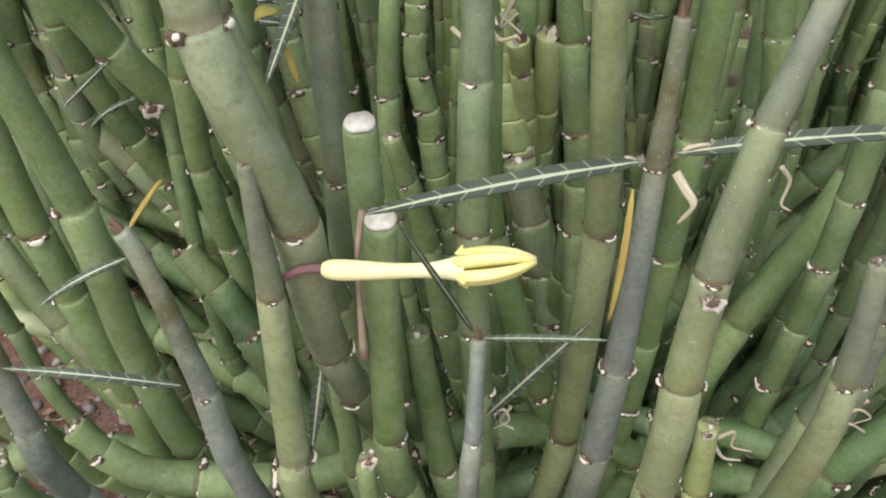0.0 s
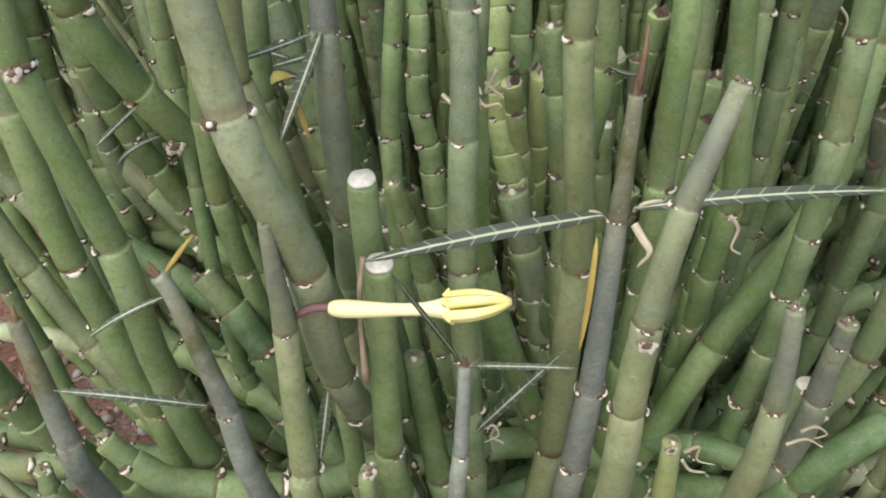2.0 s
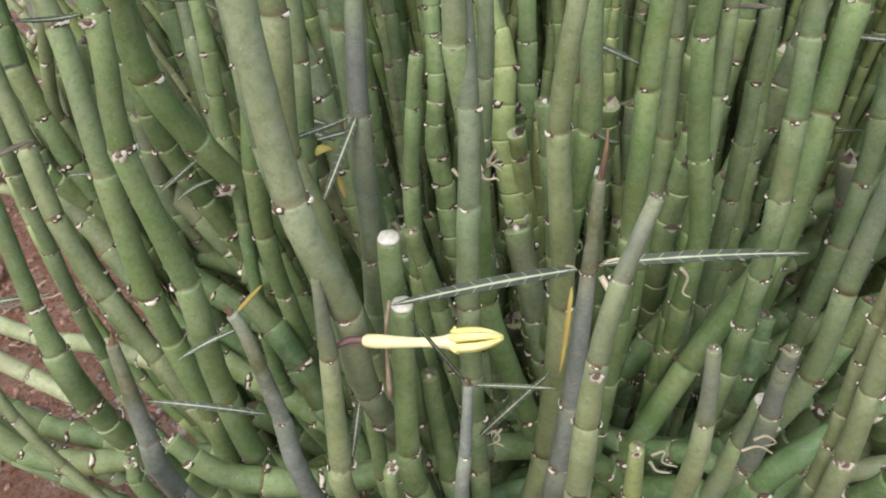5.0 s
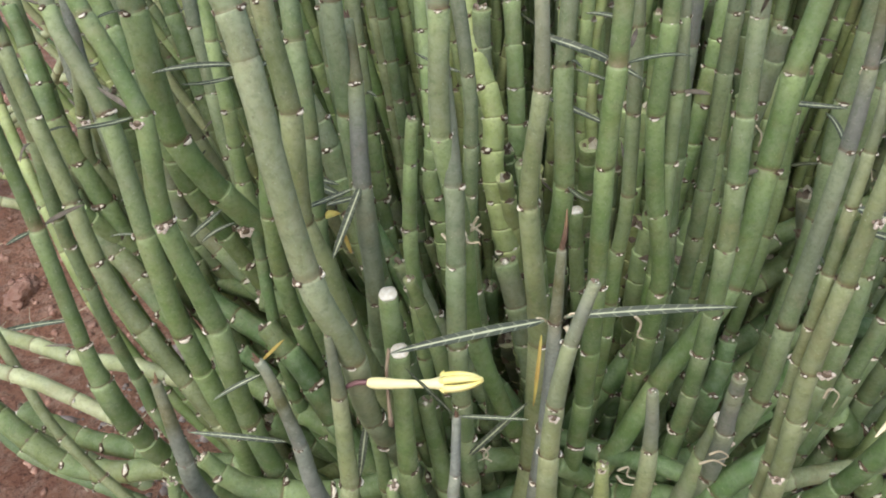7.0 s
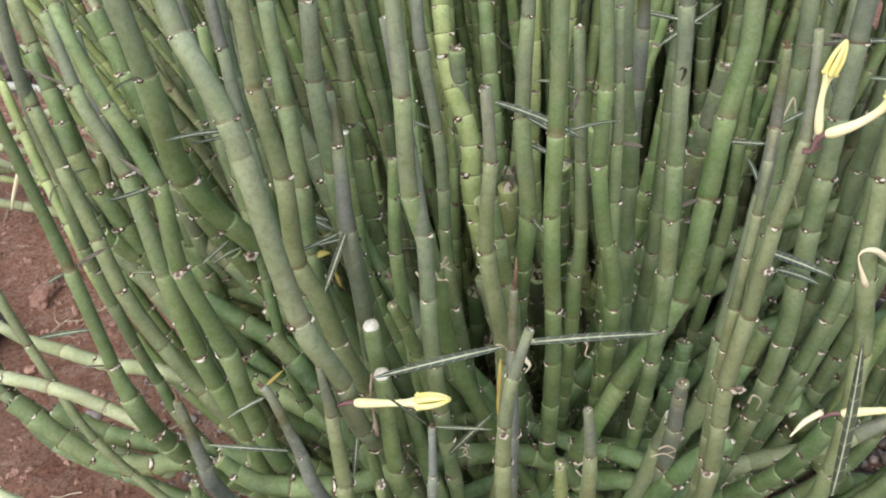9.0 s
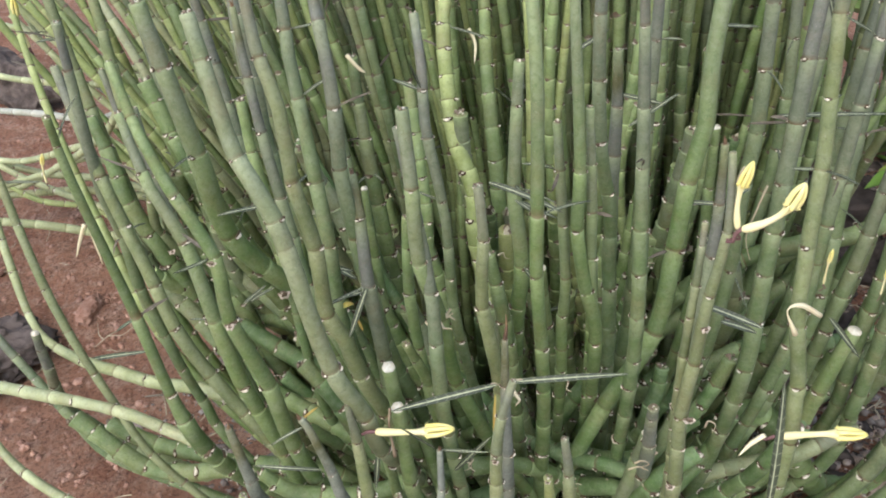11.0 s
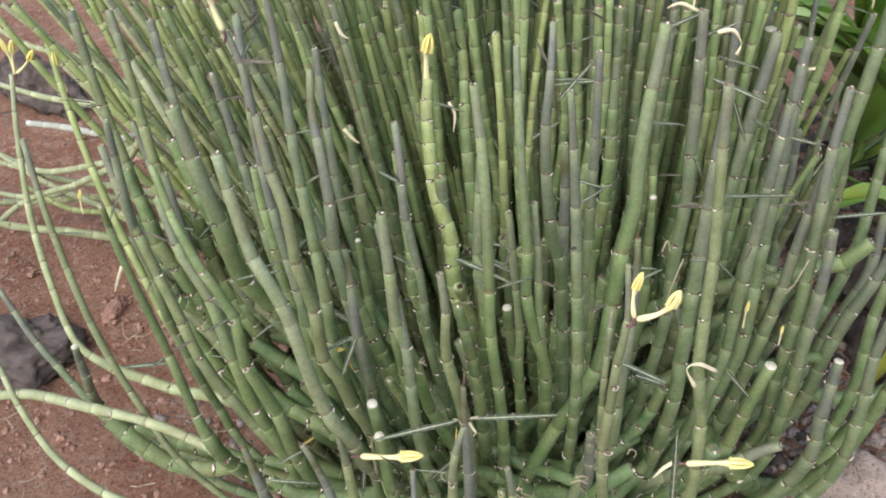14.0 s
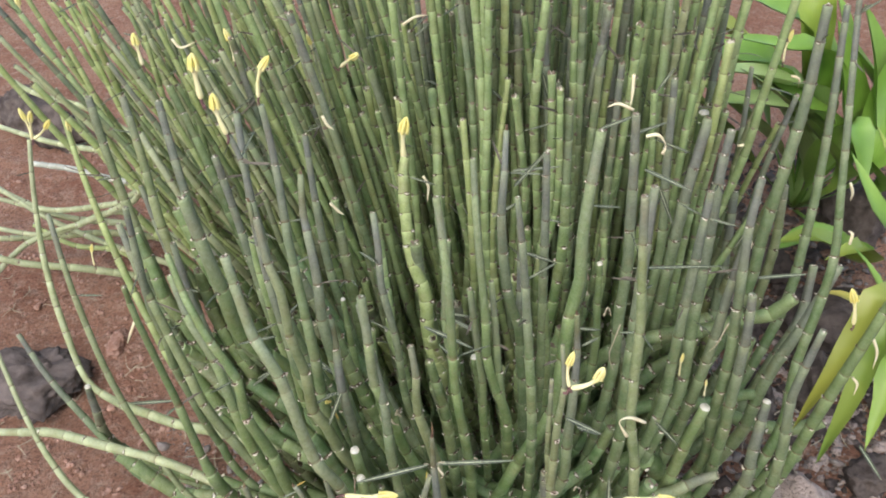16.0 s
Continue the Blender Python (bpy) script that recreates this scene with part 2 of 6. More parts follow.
def curve_through(points, step):
    """Points of a smooth line through (x, y, z, r) tuples, about step apart."""
    p = [Vector(q) for q in points]
    p = [2 * p[0] - p[1]] + p + [2 * p[-1] - p[-2]]
    out = []
    for a, b, c, d in zip(p, p[1:], p[2:], p[3:]):
        k = max(2, int((c - b).to_3d().length / step))
        for i in range(k):
            t = i / k
            out.append(0.5 * (2 * b + (c - a) * t + (2 * a - 5 * b + 4 * c - d) * t * t + (3 * b - a - 3 * c + d) * t ** 3))
    return out + [p[-2]]


def frames_along(line):
    """A place, radius, length so far and two side directions for each point of a line."""
    side, out, run = None, [], 0.0
    for i, q in enumerate(line):
        way = (line[min(i + 1, len(line) - 1)] - line[max(i - 1, 0)]).to_3d().normalized()
        if side is None:
            side = way.orthogonal().normalized()
        side = (side - way * side.dot(way)).normalized()
        if i:
            run += (q - line[i - 1]).to_3d().length
        out.append((q.to_3d(), q.w, run, side.copy(), way.cross(side)))
    return out


def at_length(rings, s):
    """The frame at a length along the rings."""
    for (p, r, a, u, v), (p2, r2, b, u2, v2) in zip(rings, rings[1:]):
        if s <= b:
            k = 0 if b == a else (s - a) / (b - a)
            return p.lerp(p2, k), r + (r2 - r) * k, u.lerp(u2, k).normalized(), v.lerp(v2, k).normalized(), (p2 - p).normalized()
    p, r, a, u, v = rings[-1]
    return p, r, u, v, (p - rings[-2][0]).normalized()


def tube(verts, faces, rings, sides=10):
    """Adds a capped tube of (centre, radius, u, v) rings to lists of corners and faces. Returns the number of its first corner."""
    first = len(verts)
    for c, r, u, v in rings:
        for k in range(sides):
            a = 2 * math.pi * k / sides
            verts.append(c + u * (r * math.cos(a)) + v * (r * math.sin(a)))
    for i in range(len(rings) - 1):
        for k in range(sides):
            a, b = first + i * sides + k, first + i * sides + (k + 1) % sides
            faces.append((a, b, b + sides, a + sides))
    faces.append(tuple(first + k for k in reversed(range(sides))))
    faces.append(tuple(first + (len(rings) - 1) * sides + k for k in range(sides)))
    return first


def jointed(points, gap, rng, sides=10, joints=()):
    """The mesh data of a jointed stem, base first: corners, faces, each corner's place in its joint, length from the tip and tone of its joint; and its nodes."""
    rings = frames_along(curve_through(points, 0.012))
    total = rings[-1][2]
    nodes, s = [0.0], gap * rng.uniform(0.4, 1.0)
    known = sorted(total - d for d in joints if d < total)
    stop = known[0] - 0.5 * gap if known else total - 0.3 * gap
    while s < stop:
        nodes.append(s)
        s += gap * rng.uniform(0.75, 1.25) * (0.85 + 0.3 * s / total)
    nodes += known
    if known and total - known[-1] > 1.6 * gap:
        nodes.append(total - gap * 0.8)
    nodes.append(total)
    verts, faces, seg, tip, tone, lines = [], [], [], [], [], []
    calm = 1.15 if gap < 0.026 else 0.6
    for a, b in zip(nodes, nodes[1:]):
        own, fat = 0.5 + (rng.random() - 0.5) * calm, 1 + rng.uniform(-0.04, 0.04) * calm
        for t, w in ((0.0, 0.93), (0.03, 0.965), (0.1, 0.98), (0.3, 0.97), (0.6, 0.975), (0.8, 1.0), (0.92, 1.035), (0.975, 1.045), (0.998, 0.985)):
            s = a + (b - a) * t
            p, r, u, v, way = at_length(rings, s)
            p = p + u * rng.gauss(0, 0.02 * r) + v * rng.gauss(0, 0.02 * r)
            lines.append((p, r * (1 + (w - 1) * calm) * fat, u, v))
            tone += [own] * sides
            seg += [t] * sides
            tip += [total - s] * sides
    tube(verts, faces, lines, sides)
    return verts, faces, (seg, tip, tone), nodes, rings


def stem_mesh(name, verts, faces, marks, material):
    me = bpy.data.meshes.new(name)
    me.from_pydata(verts, [], faces)
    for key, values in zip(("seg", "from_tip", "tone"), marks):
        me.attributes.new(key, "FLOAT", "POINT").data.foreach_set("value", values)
    me.materials.append(material)
    me.polygons.foreach_set("use_smooth", [True] * len(me.polygons))
    return me


def lump(rng, size, rough=0.35, detail=1, squash=1.0):
    bm = bmesh.new()
    bmesh.ops.create_icosphere(bm, subdivisions=detail, radius=size)
    off = Vector((rng.uniform(-9, 9), rng.uniform(-9, 9), rng.uniform(-9, 9)))
    for v in bm.verts:
        v.co *= 1 + rough * noise.noise(v.co / size * 0.9 + off) + 0.4 * rough * noise.noise(v.co / size * 2.6 + off)
        v.co.z *= squash
    return bm


rng = random.Random(11)


def scar_mesh(k):
    """A leaf scar on the x side of a stem of radius 1: a dark pit with a pale corky crescent and a crumb on either side of it."""
    bm = lump(rng, 0.37, 0.6, 2, rng.uniform(0.55, 0.85))
    for v in bm.verts:
        v.co.x *= 0.4
        v.co.y *= 1.15
    bits = [(0.25, 0.0, -0.05, 1.15), (0.1, 0.3, 0.06, 1.0), (0.08, -0.33, 0.05, 1.0)] if k % 3 else [(0.17, 0.16, 0.05, 1.0), (0.13, -0.2, -0.08, 1.0)]
    for size, y, z, wide in bits:
        bud = lump(rng, size * rng.uniform(0.8, 1.15), 0.6, 2, 0.62)
        shift = Vector((0.09 - 0.35 * y * y, y, z))
        for v in bud.verts:
            v.co.x *= 0.55
            v.co.y *= wide
            v.co.z += 0.9 * v.co.y ** 2
            v.co += shift
        me = mesh_of("bud", bud, [])
        n = len(bm.faces)
        bm.from_mesh(me)
        bm.faces.ensure_lookup_table()
        for f in bm.faces[n:]:
            f.material_index = 1
        bpy.data.meshes.remove(me)
    return mesh_of("leaf_scar", bm, [PIT, SCAR])


SCARS = [scar_mesh(k) for k in range(7)]


def crumb_mesh(k):
    """Dry remains on a stem's end: dark bits and pale corky crumbs."""
    bm = bmesh.new()
    for j in range(9):
        one = lump(rng, rng.uniform(0.16, 0.36), 0.9, 1, 1.1)
        shift = Vector((rng.uniform(-0.7, 0.7), rng.uniform(-0.7, 0.7), rng.uniform(-0.25, 0.35)))
        for v in one.verts:
            v.co += shift
        me = mesh_of("lump", one, [])
        n = len(bm.faces)
        bm.from_mesh(me)
        bm.faces.ensure_lookup_table()
        for f in bm.faces[n:]:
            f.material_index = 0 if j % 3 else 1
        bpy.data.meshes.remove(me)
    return mesh_of("dry_bud", bm, [CRUMB, SCAR])


CRUMBS = [crumb_mesh(k) for k in range(4)]


def basis(p, x, z, size):
    """A pose at p with the given x and z directions, scaled."""
    z = z.normalized()
    x = (x - z * x.dot(z)).normalized()
    y = z.cross(x)
    return Matrix((Vector((*(x * size), 0)), Vector((*(y * size), 0)), Vector((*(z * size), 0)), Vector((*p, 1)))).transposed()


def dots(verts, faces, marks, c, axes, size):
    """A small corky crumb added to a stem's mesh."""
    o = len(verts)
    verts.extend(c + d * size for d in axes)
    faces.extend((o + a, o + b, o + e) for a in (0, 1) for b, e in ((2, 4), (4, 3), (3, 5), (5, 2)))
    for m in marks:
        m.extend([0.4] * 6)


shrub = tagged(new("succulent_shrub"), "dense clump of grey-green jointed stems with yellow flowers on soil", "plant")
HEART = Vector((0.07, 0.38, 0.0))


def stem(kind, end, gap, *points, foot=None, joints=()):
    """A stem from its tip down: (x, y, z, r) points. Below the last it bends on into the heart of the clump. joints: how far below the tip its lower known joints sit."""
    points = [Vector(q) for q in points]
    low, way = points[-1], (points[-1] - points[-2])
    way = way / max(way.to_3d().length, 1e-6)
    heart = HEART if foot is None else Vector(foot)
    if low.z > 0.06:
        mid = low + way * min(0.12, 0.55 * low.z)
        mid.z = max(0.03, mid.z)
        mid = Vector((*mid.to_3d().lerp(Vector((heart.x, heart.y, mid.z)), 0.12), low.w * 1.02))
        goal = (mid + way * mid.z * 0.7).to_3d().lerp(heart, 0.3)
        points.append(mid)
        points.append(Vector((goal.x, goal.y, -0.015, low.w * 1.04)))
    points.reverse()
    verts, faces, marks, nodes, rings = jointed(points, gap, rng, 12, joints)
    look_of = [0] * len(faces)
    for s in nodes[1:-1]:
        p, r, u, v, way = at_length(rings, s)
        for k in range(rng.choice((1, 2, 3, 5))):
            a = rng.uniform(0, 6.28)
            side = u * math.cos(a) + v * math.sin(a)
            wide = side.cross(way)
            dots(verts, faces, marks, p + side * r * 1.01 + way * r * rng.uniform(-0.14, 0.12), (side * 0.6, -side * 0.6, way * 0.7, -way * 0.7, wide * 1.5, -wide * 1.5), r * rng.uniform(0.08, 0.2))
            look_of += [rng.choice((1, 2, 2))] * 8
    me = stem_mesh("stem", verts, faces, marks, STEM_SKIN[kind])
    me.materials.append(SCAR)
    me.materials.append(CRUMB)
    me.polygons.foreach_set("material_index", look_of)
    ob = part("stem", me, shrub)
    turn = rng.uniform(0, 6.28)
    for i, s in enumerate(nodes[1:-1]):
        p, r, u, v, way = at_length(rings, s)
        turn += math.pi / 2 + rng.uniform(-0.3, 0.3)
        for flip in (0, math.pi) if rng.random() > 0.1 else (0, 0.45, 0.9, math.pi, 3.7, 4.2):
            if rng.random() < 0.06:
                continue
            out = u * math.cos(turn + flip) + v * math.sin(turn + flip)
            bud = part("leaf_scar", SCARS[rng.randrange(7)], ob)
            bud.matrix_local = basis(p + out * r * 1.0 + way * r * rng.uniform(-0.15, 0.1), out, way, r * rng.uniform(0.75, 1.35))
    p, r, u, v, way = at_length(rings, nodes[-1])
    if p.z > 0.42 and p.y > 0.22 and end != "cut":
        for s in nodes[-4:-1]:
            q, w, e, f, up = at_length(rings, s)
            for k in range(rng.choice((0, 0, 0, 1, 1, 2))):
                a = rng.uniform(0, 6.28)
                side = (e * math.cos(a) + f * math.sin(a) + up * rng.uniform(-0.3, 0.8)).normalized()
                blade(q + side * w * 0.9, q + side * (w + rng.uniform(0.01, 0.03)), rng.uniform(-0.002, 0.003), rng.uniform(0.001, 0.0022), rng.choice((BLADE, BLADE, TWIG)), ob, n=6)
    if end == "dry":
        part("dry_bud", CRUMBS[rng.randrange(4)], ob).matrix_local = basis(p, u, way, r * 0.85)
    elif end == "cut":
        bm = bmesh.new()
        bmesh.ops.create_cone(bm, cap_ends=True, segments=30, radius1=r * 0.97, radius2=r * 0.9, depth=0.0009)
        for w in bm.verts:
            w.co.z += 0.0002 * math.sin(5 * math.atan2(w.co.y, w.co.x)) + (0.1 * w.co.x if w.co.z > 0 else 0)
        part("cut_face", mesh_of("cut_face", bm, [CUT]), ob, "whitish dried cut end").matrix_local = basis(p + way * 0.0006, u, way, 1)
    elif end == "point":
        for flip in (-1, 1):
            spike(p - way * 0.001, way + u * flip * 0.18, rng.uniform(0.003, 0.006), r * 0.5, ob)
    return ob


def spike(p, way, length, width, parent):
    """A folded young leaf or withered point."""
    line = [Vector((*(p + way.normalized() * length * t), width * (1 - t) + 0.0002)) for t in (0, 0.4, 0.75, 1)]
    verts, faces = [], []
    tube(verts, faces, [(c, r, u, v) for c, r, s, u, v in frames_along(line)], 6)
    me = bpy.data.meshes.new("young_leaf")
    me.from_pydata(verts, [], faces)
    me.materials.append(BUD)
    return part("young_leaf", me, parent, "small dark folded young leaf")


def blade(p, q, sag, width, material=BLADE, parent=None, name="leaf", label="", lift=Vector((0, -0.65, 0.76)), n=14):
    """A narrow leaf from p to q that arches by sag, folded along its midrib."""
    p, q = Vector(p), Vector(q)
    along = (q - p)
    face = (lift - along.normalized() * lift.dot(along.normalized())).normalized()
    out = along.normalized().cross(face)
    bm = bmesh.new()
    uv = bm.loops.layers.uv.new("UVMap")
    rows = []
    for i in range(n + 1):
        t = i / n
        w = width * 0.5 * max(0.06, math.sin(math.pi * min(1, 0.08 + 0.92 * t) ** 0.9) ** 0.55) * (0.35 if t < 0.06 else 1)
        c = p + along * t + face * (sag * 4 * t * (1 - t))
        rows.append([bm.verts.new(c + out * w * k + face * w * 0.35 * abs(k) - face * 0.0004 * lay) for lay in (0, 1) for k in (-1, -0.5, 0, 0.5, 1)])
    for i in range(n):
        for lay in (0, 1):
            for k in range(4):
                o = lay * 5 + k
                f = bm.faces.new((rows[i][o], rows[i][o + 1], rows[i + 1][o + 1], rows[i + 1][o]))
                for loop, (a, b) in zip(f.loops, ((k, i), (k + 1, i), (k + 1, i + 1), (k, i + 1))):
                    loop[uv].uv = (a / 4, b / n)
    return part(name, mesh_of(name, bm, [material]), parent or shrub, label)


def bent_tube(name, points, material, parent, sides=8, label="", step=0.003):
    verts, faces = [], []
    tube(verts, faces, [(c, max(r, 1e-4), u, v) for c, r, s, u, v in frames_along(curve_through(points, step))], sides)
    me = bpy.data.meshes.new(name)
    me.from_pydata(verts, [], faces)
    me.materials.append(material)
    me.polygons.foreach_set("use_smooth", [True] * len(me.polygons))
    return part(name, me, parent, label)


def flower(p, q, bow=0.12, wide=1.0, up=(0, 0, 1), stalk=None):
    """A lantern flower from its foot p to its tip q: a waisted tube, and five lobes that meet at the tip."""
    p, q = Vector(p), Vector(q)
    way, length = (q - p).normalized(), (q - p).length
    side = (Vector(up) - way * Vector(up).dot(way)).normalized()
    k = length / 0.042 * wide

    def spot(t):
        return p + way * length * t + side * (length * bow * 4 * t * (1 - t))
    tube_pts = [(*spot(t), r * k) for t, r in ((0, 0.001), (0.025, 0.0018), (0.1, 0.0022), (0.26, 0.0018), (0.42, 0.0015), (0.54, 0.0017), (0.62, 0.0024), (0.67, 0.003))]
    body = bent_tube("flower", tube_pts, CREAM, shrub, 12, "yellow lantern flower with a narrow cream tube")
    top, axis = spot(0.65), (spot(1.0) - spot(0.66)).normalized()
    u = axis.orthogonal().normalized()
    v = axis.cross(u)
    for i in range(5):
        a = 2 * math.pi * i / 5
        d = u * math.cos(a) + v * math.sin(a)
        lobe = []
        for t, r, w in ((0, 0.0024, 0.0014), (0.2, 0.0026, 0.0014), (0.45, 0.0026, 0.0013), (0.75, 0.0018, 0.001), (1.0, 0.0002, 0.0006)):
            lobe.append((*(top + axis * (length * 0.35 * t) + d * r * k), w * k))
        bent_tube("corolla_lobe", lobe, PETAL, body, 6, "", 0.002)
        ear = [(*(top + axis * (length * 0.02 * t) + d * (0.0026 + 0.0019 * t) * k), (0.0011 - 0.0009 * t) * k) for t in (0, 0.5, 1)]
        bent_tube("corolla_ear", ear, PETAL, body, 5, "", 0.001)
    foot = [(*(p + way * 0.001), 0.0011 * k), (*(p - way * 0.004 * k), 0.001 * k), (*(p - way * 0.008 * k - side * 0.002), 0.0008 * k)]
    if stalk:
        foot.append((*stalk, 0.0008 * k))
    bent_tube("flower_stalk", foot, STALK, body, 7, "dark purple stalk")
    return body


def curl(*points, r=0.0006):
    """A dry brittle thread left at a joint."""
    pts = [(*q, r * (1.1 - 0.25 * i)) for i, q in enumerate(points)]
    return bent_tube("dry_curl", pts, STRAW, shrub, 5, "thin straw-coloured dry curl", 0.0007)


def wilted(*points, r=0.0014):
    """A shrivelled, hooked flower."""
    pts = [(*q, r * (0.7 + 0.5 * math.sin(2.2 * i + 0.5))) for i, q in enumerate(points)]
    return bent_tube("wilted_flower", pts, WILT, shrub, 8, "shrivelled cream flower, hooked")

# ---- the stems of the clump, each from its tip down ----
stem("S", "dry", 0.045, (-0.057, 0.187, 0.564, 0.0030), (-0.046, 0.171, 0.511, 0.0037), (-0.034, 0.165, 0.484, 0.0040), (-0.023, 0.162, 0.402, 0.0043), (-0.014, 0.170, 0.364, 0.0046), (-0.013, 0.188, 0.315, 0.0047), joints=(0.0178, 0.0577, 0.0875, 0.1003, 0.1704, 0.2134, 0.2609,))
stem("G", "cut", 0.050, (-0.004, 0.196, 0.369, 0.0036), (-0.004, 0.200, 0.345, 0.0041), (-0.002, 0.215, 0.292, 0.0046))
stem("G", "cut", 0.045, (0.001, 0.181, 0.355, 0.0035), (-0.001, 0.192, 0.285, 0.0043), (0.002, 0.200, 0.250, 0.0048), joints=(0.0719,))
stem("O", "dry", 0.045, (-0.019, 0.162, 0.378, 0.0014), (-0.019, 0.164, 0.364, 0.0020), (-0.019, 0.166, 0.348, 0.0028), (-0.020, 0.169, 0.299, 0.0038), (-0.019, 0.169, 0.284, 0.0039), joints=(0.0308, 0.0788,))
stem("N", "point", 0.045, (-0.047, 0.170, 0.359, 0.0018), (-0.044, 0.170, 0.352, 0.0021), (-0.037, 0.169, 0.320, 0.0029), (-0.033, 0.175, 0.279, 0.0035), joints=(0.0410,))
stem("N", "point", 0.045, (-0.097, 0.190, 0.330, 0.0021), (-0.096, 0.190, 0.315, 0.0028), (-0.094, 0.190, 0.286, 0.0037), (-0.091, 0.195, 0.254, 0.0043), joints=(0.0441,))
stem("M", "point", 0.045, (0.021, 0.175, 0.330, 0.0017), (0.020, 0.170, 0.303, 0.0022), (0.019, 0.170, 0.285, 0.0025), joints=(0.0257,))
stem("O", "dry", 0.030, (0.062, 0.138, 0.417, 0.0017), (0.056, 0.136, 0.396, 0.0023), (0.053, 0.136, 0.374, 0.0028), (0.052, 0.137, 0.352, 0.0032), (0.052, 0.140, 0.325, 0.0036), joints=(0.0206, 0.0440, 0.0656, 0.0925,))
stem("N", "point", 0.055, (0.057, 0.189, 0.394, 0.0016), (0.056, 0.188, 0.364, 0.0024), (0.055, 0.193, 0.307, 0.0036), (0.053, 0.205, 0.251, 0.0047), joints=(0.0299, 0.0874,))
stem("O", "dry", 0.040, (0.084, 0.150, 0.367, 0.0018), (0.086, 0.152, 0.344, 0.0025), (0.087, 0.160, 0.303, 0.0035), joints=(0.0273,))
stem("Y", "dry", 0.020, (0.077, 0.185, 0.296, 0.0024), (0.078, 0.187, 0.274, 0.0034), (0.079, 0.190, 0.249, 0.0038))
stem("G", "dry", 0.020, (-0.094, 0.176, 0.291, 0.0021), (-0.092, 0.180, 0.264, 0.0035))
stem("G", "dry", 0.030, (-0.003, 0.168, 0.302, 0.0020), (-0.004, 0.170, 0.284, 0.0024))
stem("V", "cut", 0.060, (0.141, 0.246, 0.261, 0.0049), (0.134, 0.248, 0.227, 0.0052), (0.127, 0.250, 0.194, 0.0053))
stem("V", "dry", 0.050, (0.181, 0.331, 0.562, 0.0038), (0.169, 0.313, 0.485, 0.0047), (0.168, 0.306, 0.447, 0.0050), (0.160, 0.300, 0.411, 0.0052), (0.155, 0.294, 0.370, 0.0054), (0.146, 0.286, 0.310, 0.0057), (0.117, 0.280, 0.252, 0.0059), (0.097, 0.274, 0.207, 0.0060), joints=(0.1559, 0.1984, 0.2589, 0.3245,))
stem("V", "dry", 0.040, (0.016, 0.214, 0.507, 0.0030), (0.017, 0.209, 0.470, 0.0034), (0.016, 0.211, 0.425, 0.0037), (0.022, 0.222, 0.381, 0.0040), (0.025, 0.238, 0.317, 0.0044), (0.045, 0.249, 0.244, 0.0049), joints=(0.0379, 0.0820, 0.1292, 0.1942, 0.2669,))
stem("B", "point", 0.055, (-0.020, 0.252, 0.452, 0.0023), (-0.017, 0.241, 0.432, 0.0030), (-0.017, 0.235, 0.392, 0.0038), (-0.018, 0.248, 0.329, 0.0044), (-0.020, 0.256, 0.299, 0.0045), (-0.016, 0.265, 0.255, 0.0046), joints=(0.0230, 0.0629, 0.1280,))
stem("O", "dry", 0.040, (-0.048, 0.229, 0.562, 0.0024), (-0.045, 0.221, 0.534, 0.0029), (-0.039, 0.217, 0.504, 0.0033), (-0.040, 0.215, 0.471, 0.0035), (-0.036, 0.217, 0.432, 0.0040), (-0.039, 0.222, 0.384, 0.0045), (-0.033, 0.226, 0.362, 0.0047), (-0.026, 0.235, 0.311, 0.0051), joints=(0.0928, 0.1325, 0.1811,))
stem("G", "dry", 0.035, (-0.124, 0.242, 0.523, 0.0022), (-0.110, 0.222, 0.495, 0.0028), (-0.097, 0.211, 0.468, 0.0032), (-0.084, 0.207, 0.435, 0.0036), (-0.086, 0.207, 0.393, 0.0041), (-0.079, 0.216, 0.337, 0.0048), (-0.079, 0.225, 0.284, 0.0051), (-0.070, 0.235, 0.222, 0.0054), joints=(0.0694, 0.1051, 0.1460, 0.2039, 0.2688,))
stem("V", "dry", 0.040, (-0.139, 0.262, 0.487, 0.0025), (-0.127, 0.247, 0.450, 0.0033), (-0.114, 0.240, 0.421, 0.0038), (-0.109, 0.236, 0.369, 0.0044), (-0.105, 0.238, 0.316, 0.0050), (-0.096, 0.249, 0.242, 0.0054), (-0.093, 0.261, 0.173, 0.0054), joints=(0.0747, 0.1268, 0.1804,))
stem("V", "dry", 0.045, (-0.129, 0.298, 0.532, 0.0044), (-0.120, 0.298, 0.443, 0.0060), (-0.121, 0.313, 0.375, 0.0067), (-0.097, 0.337, 0.311, 0.0069), joints=(0.0895, 0.1592,))
stem("D", "dry", 0.040, (-0.097, 0.334, 0.315, 0.0033), (-0.093, 0.325, 0.257, 0.0036), (-0.089, 0.325, 0.204, 0.0041), (-0.080, 0.330, 0.166, 0.0046))
stem("K", "dry", 0.035, (-0.177, 0.300, 0.523, 0.0024), (-0.193, 0.310, 0.419, 0.0037), (-0.196, 0.320, 0.372, 0.0040), (-0.204, 0.330, 0.320, 0.0041), (-0.204, 0.335, 0.288, 0.0041), (-0.200, 0.340, 0.227, 0.0041), (-0.194, 0.345, 0.182, 0.0042), (-0.183, 0.340, 0.149, 0.0043), joints=(0.1534, 0.2080,))
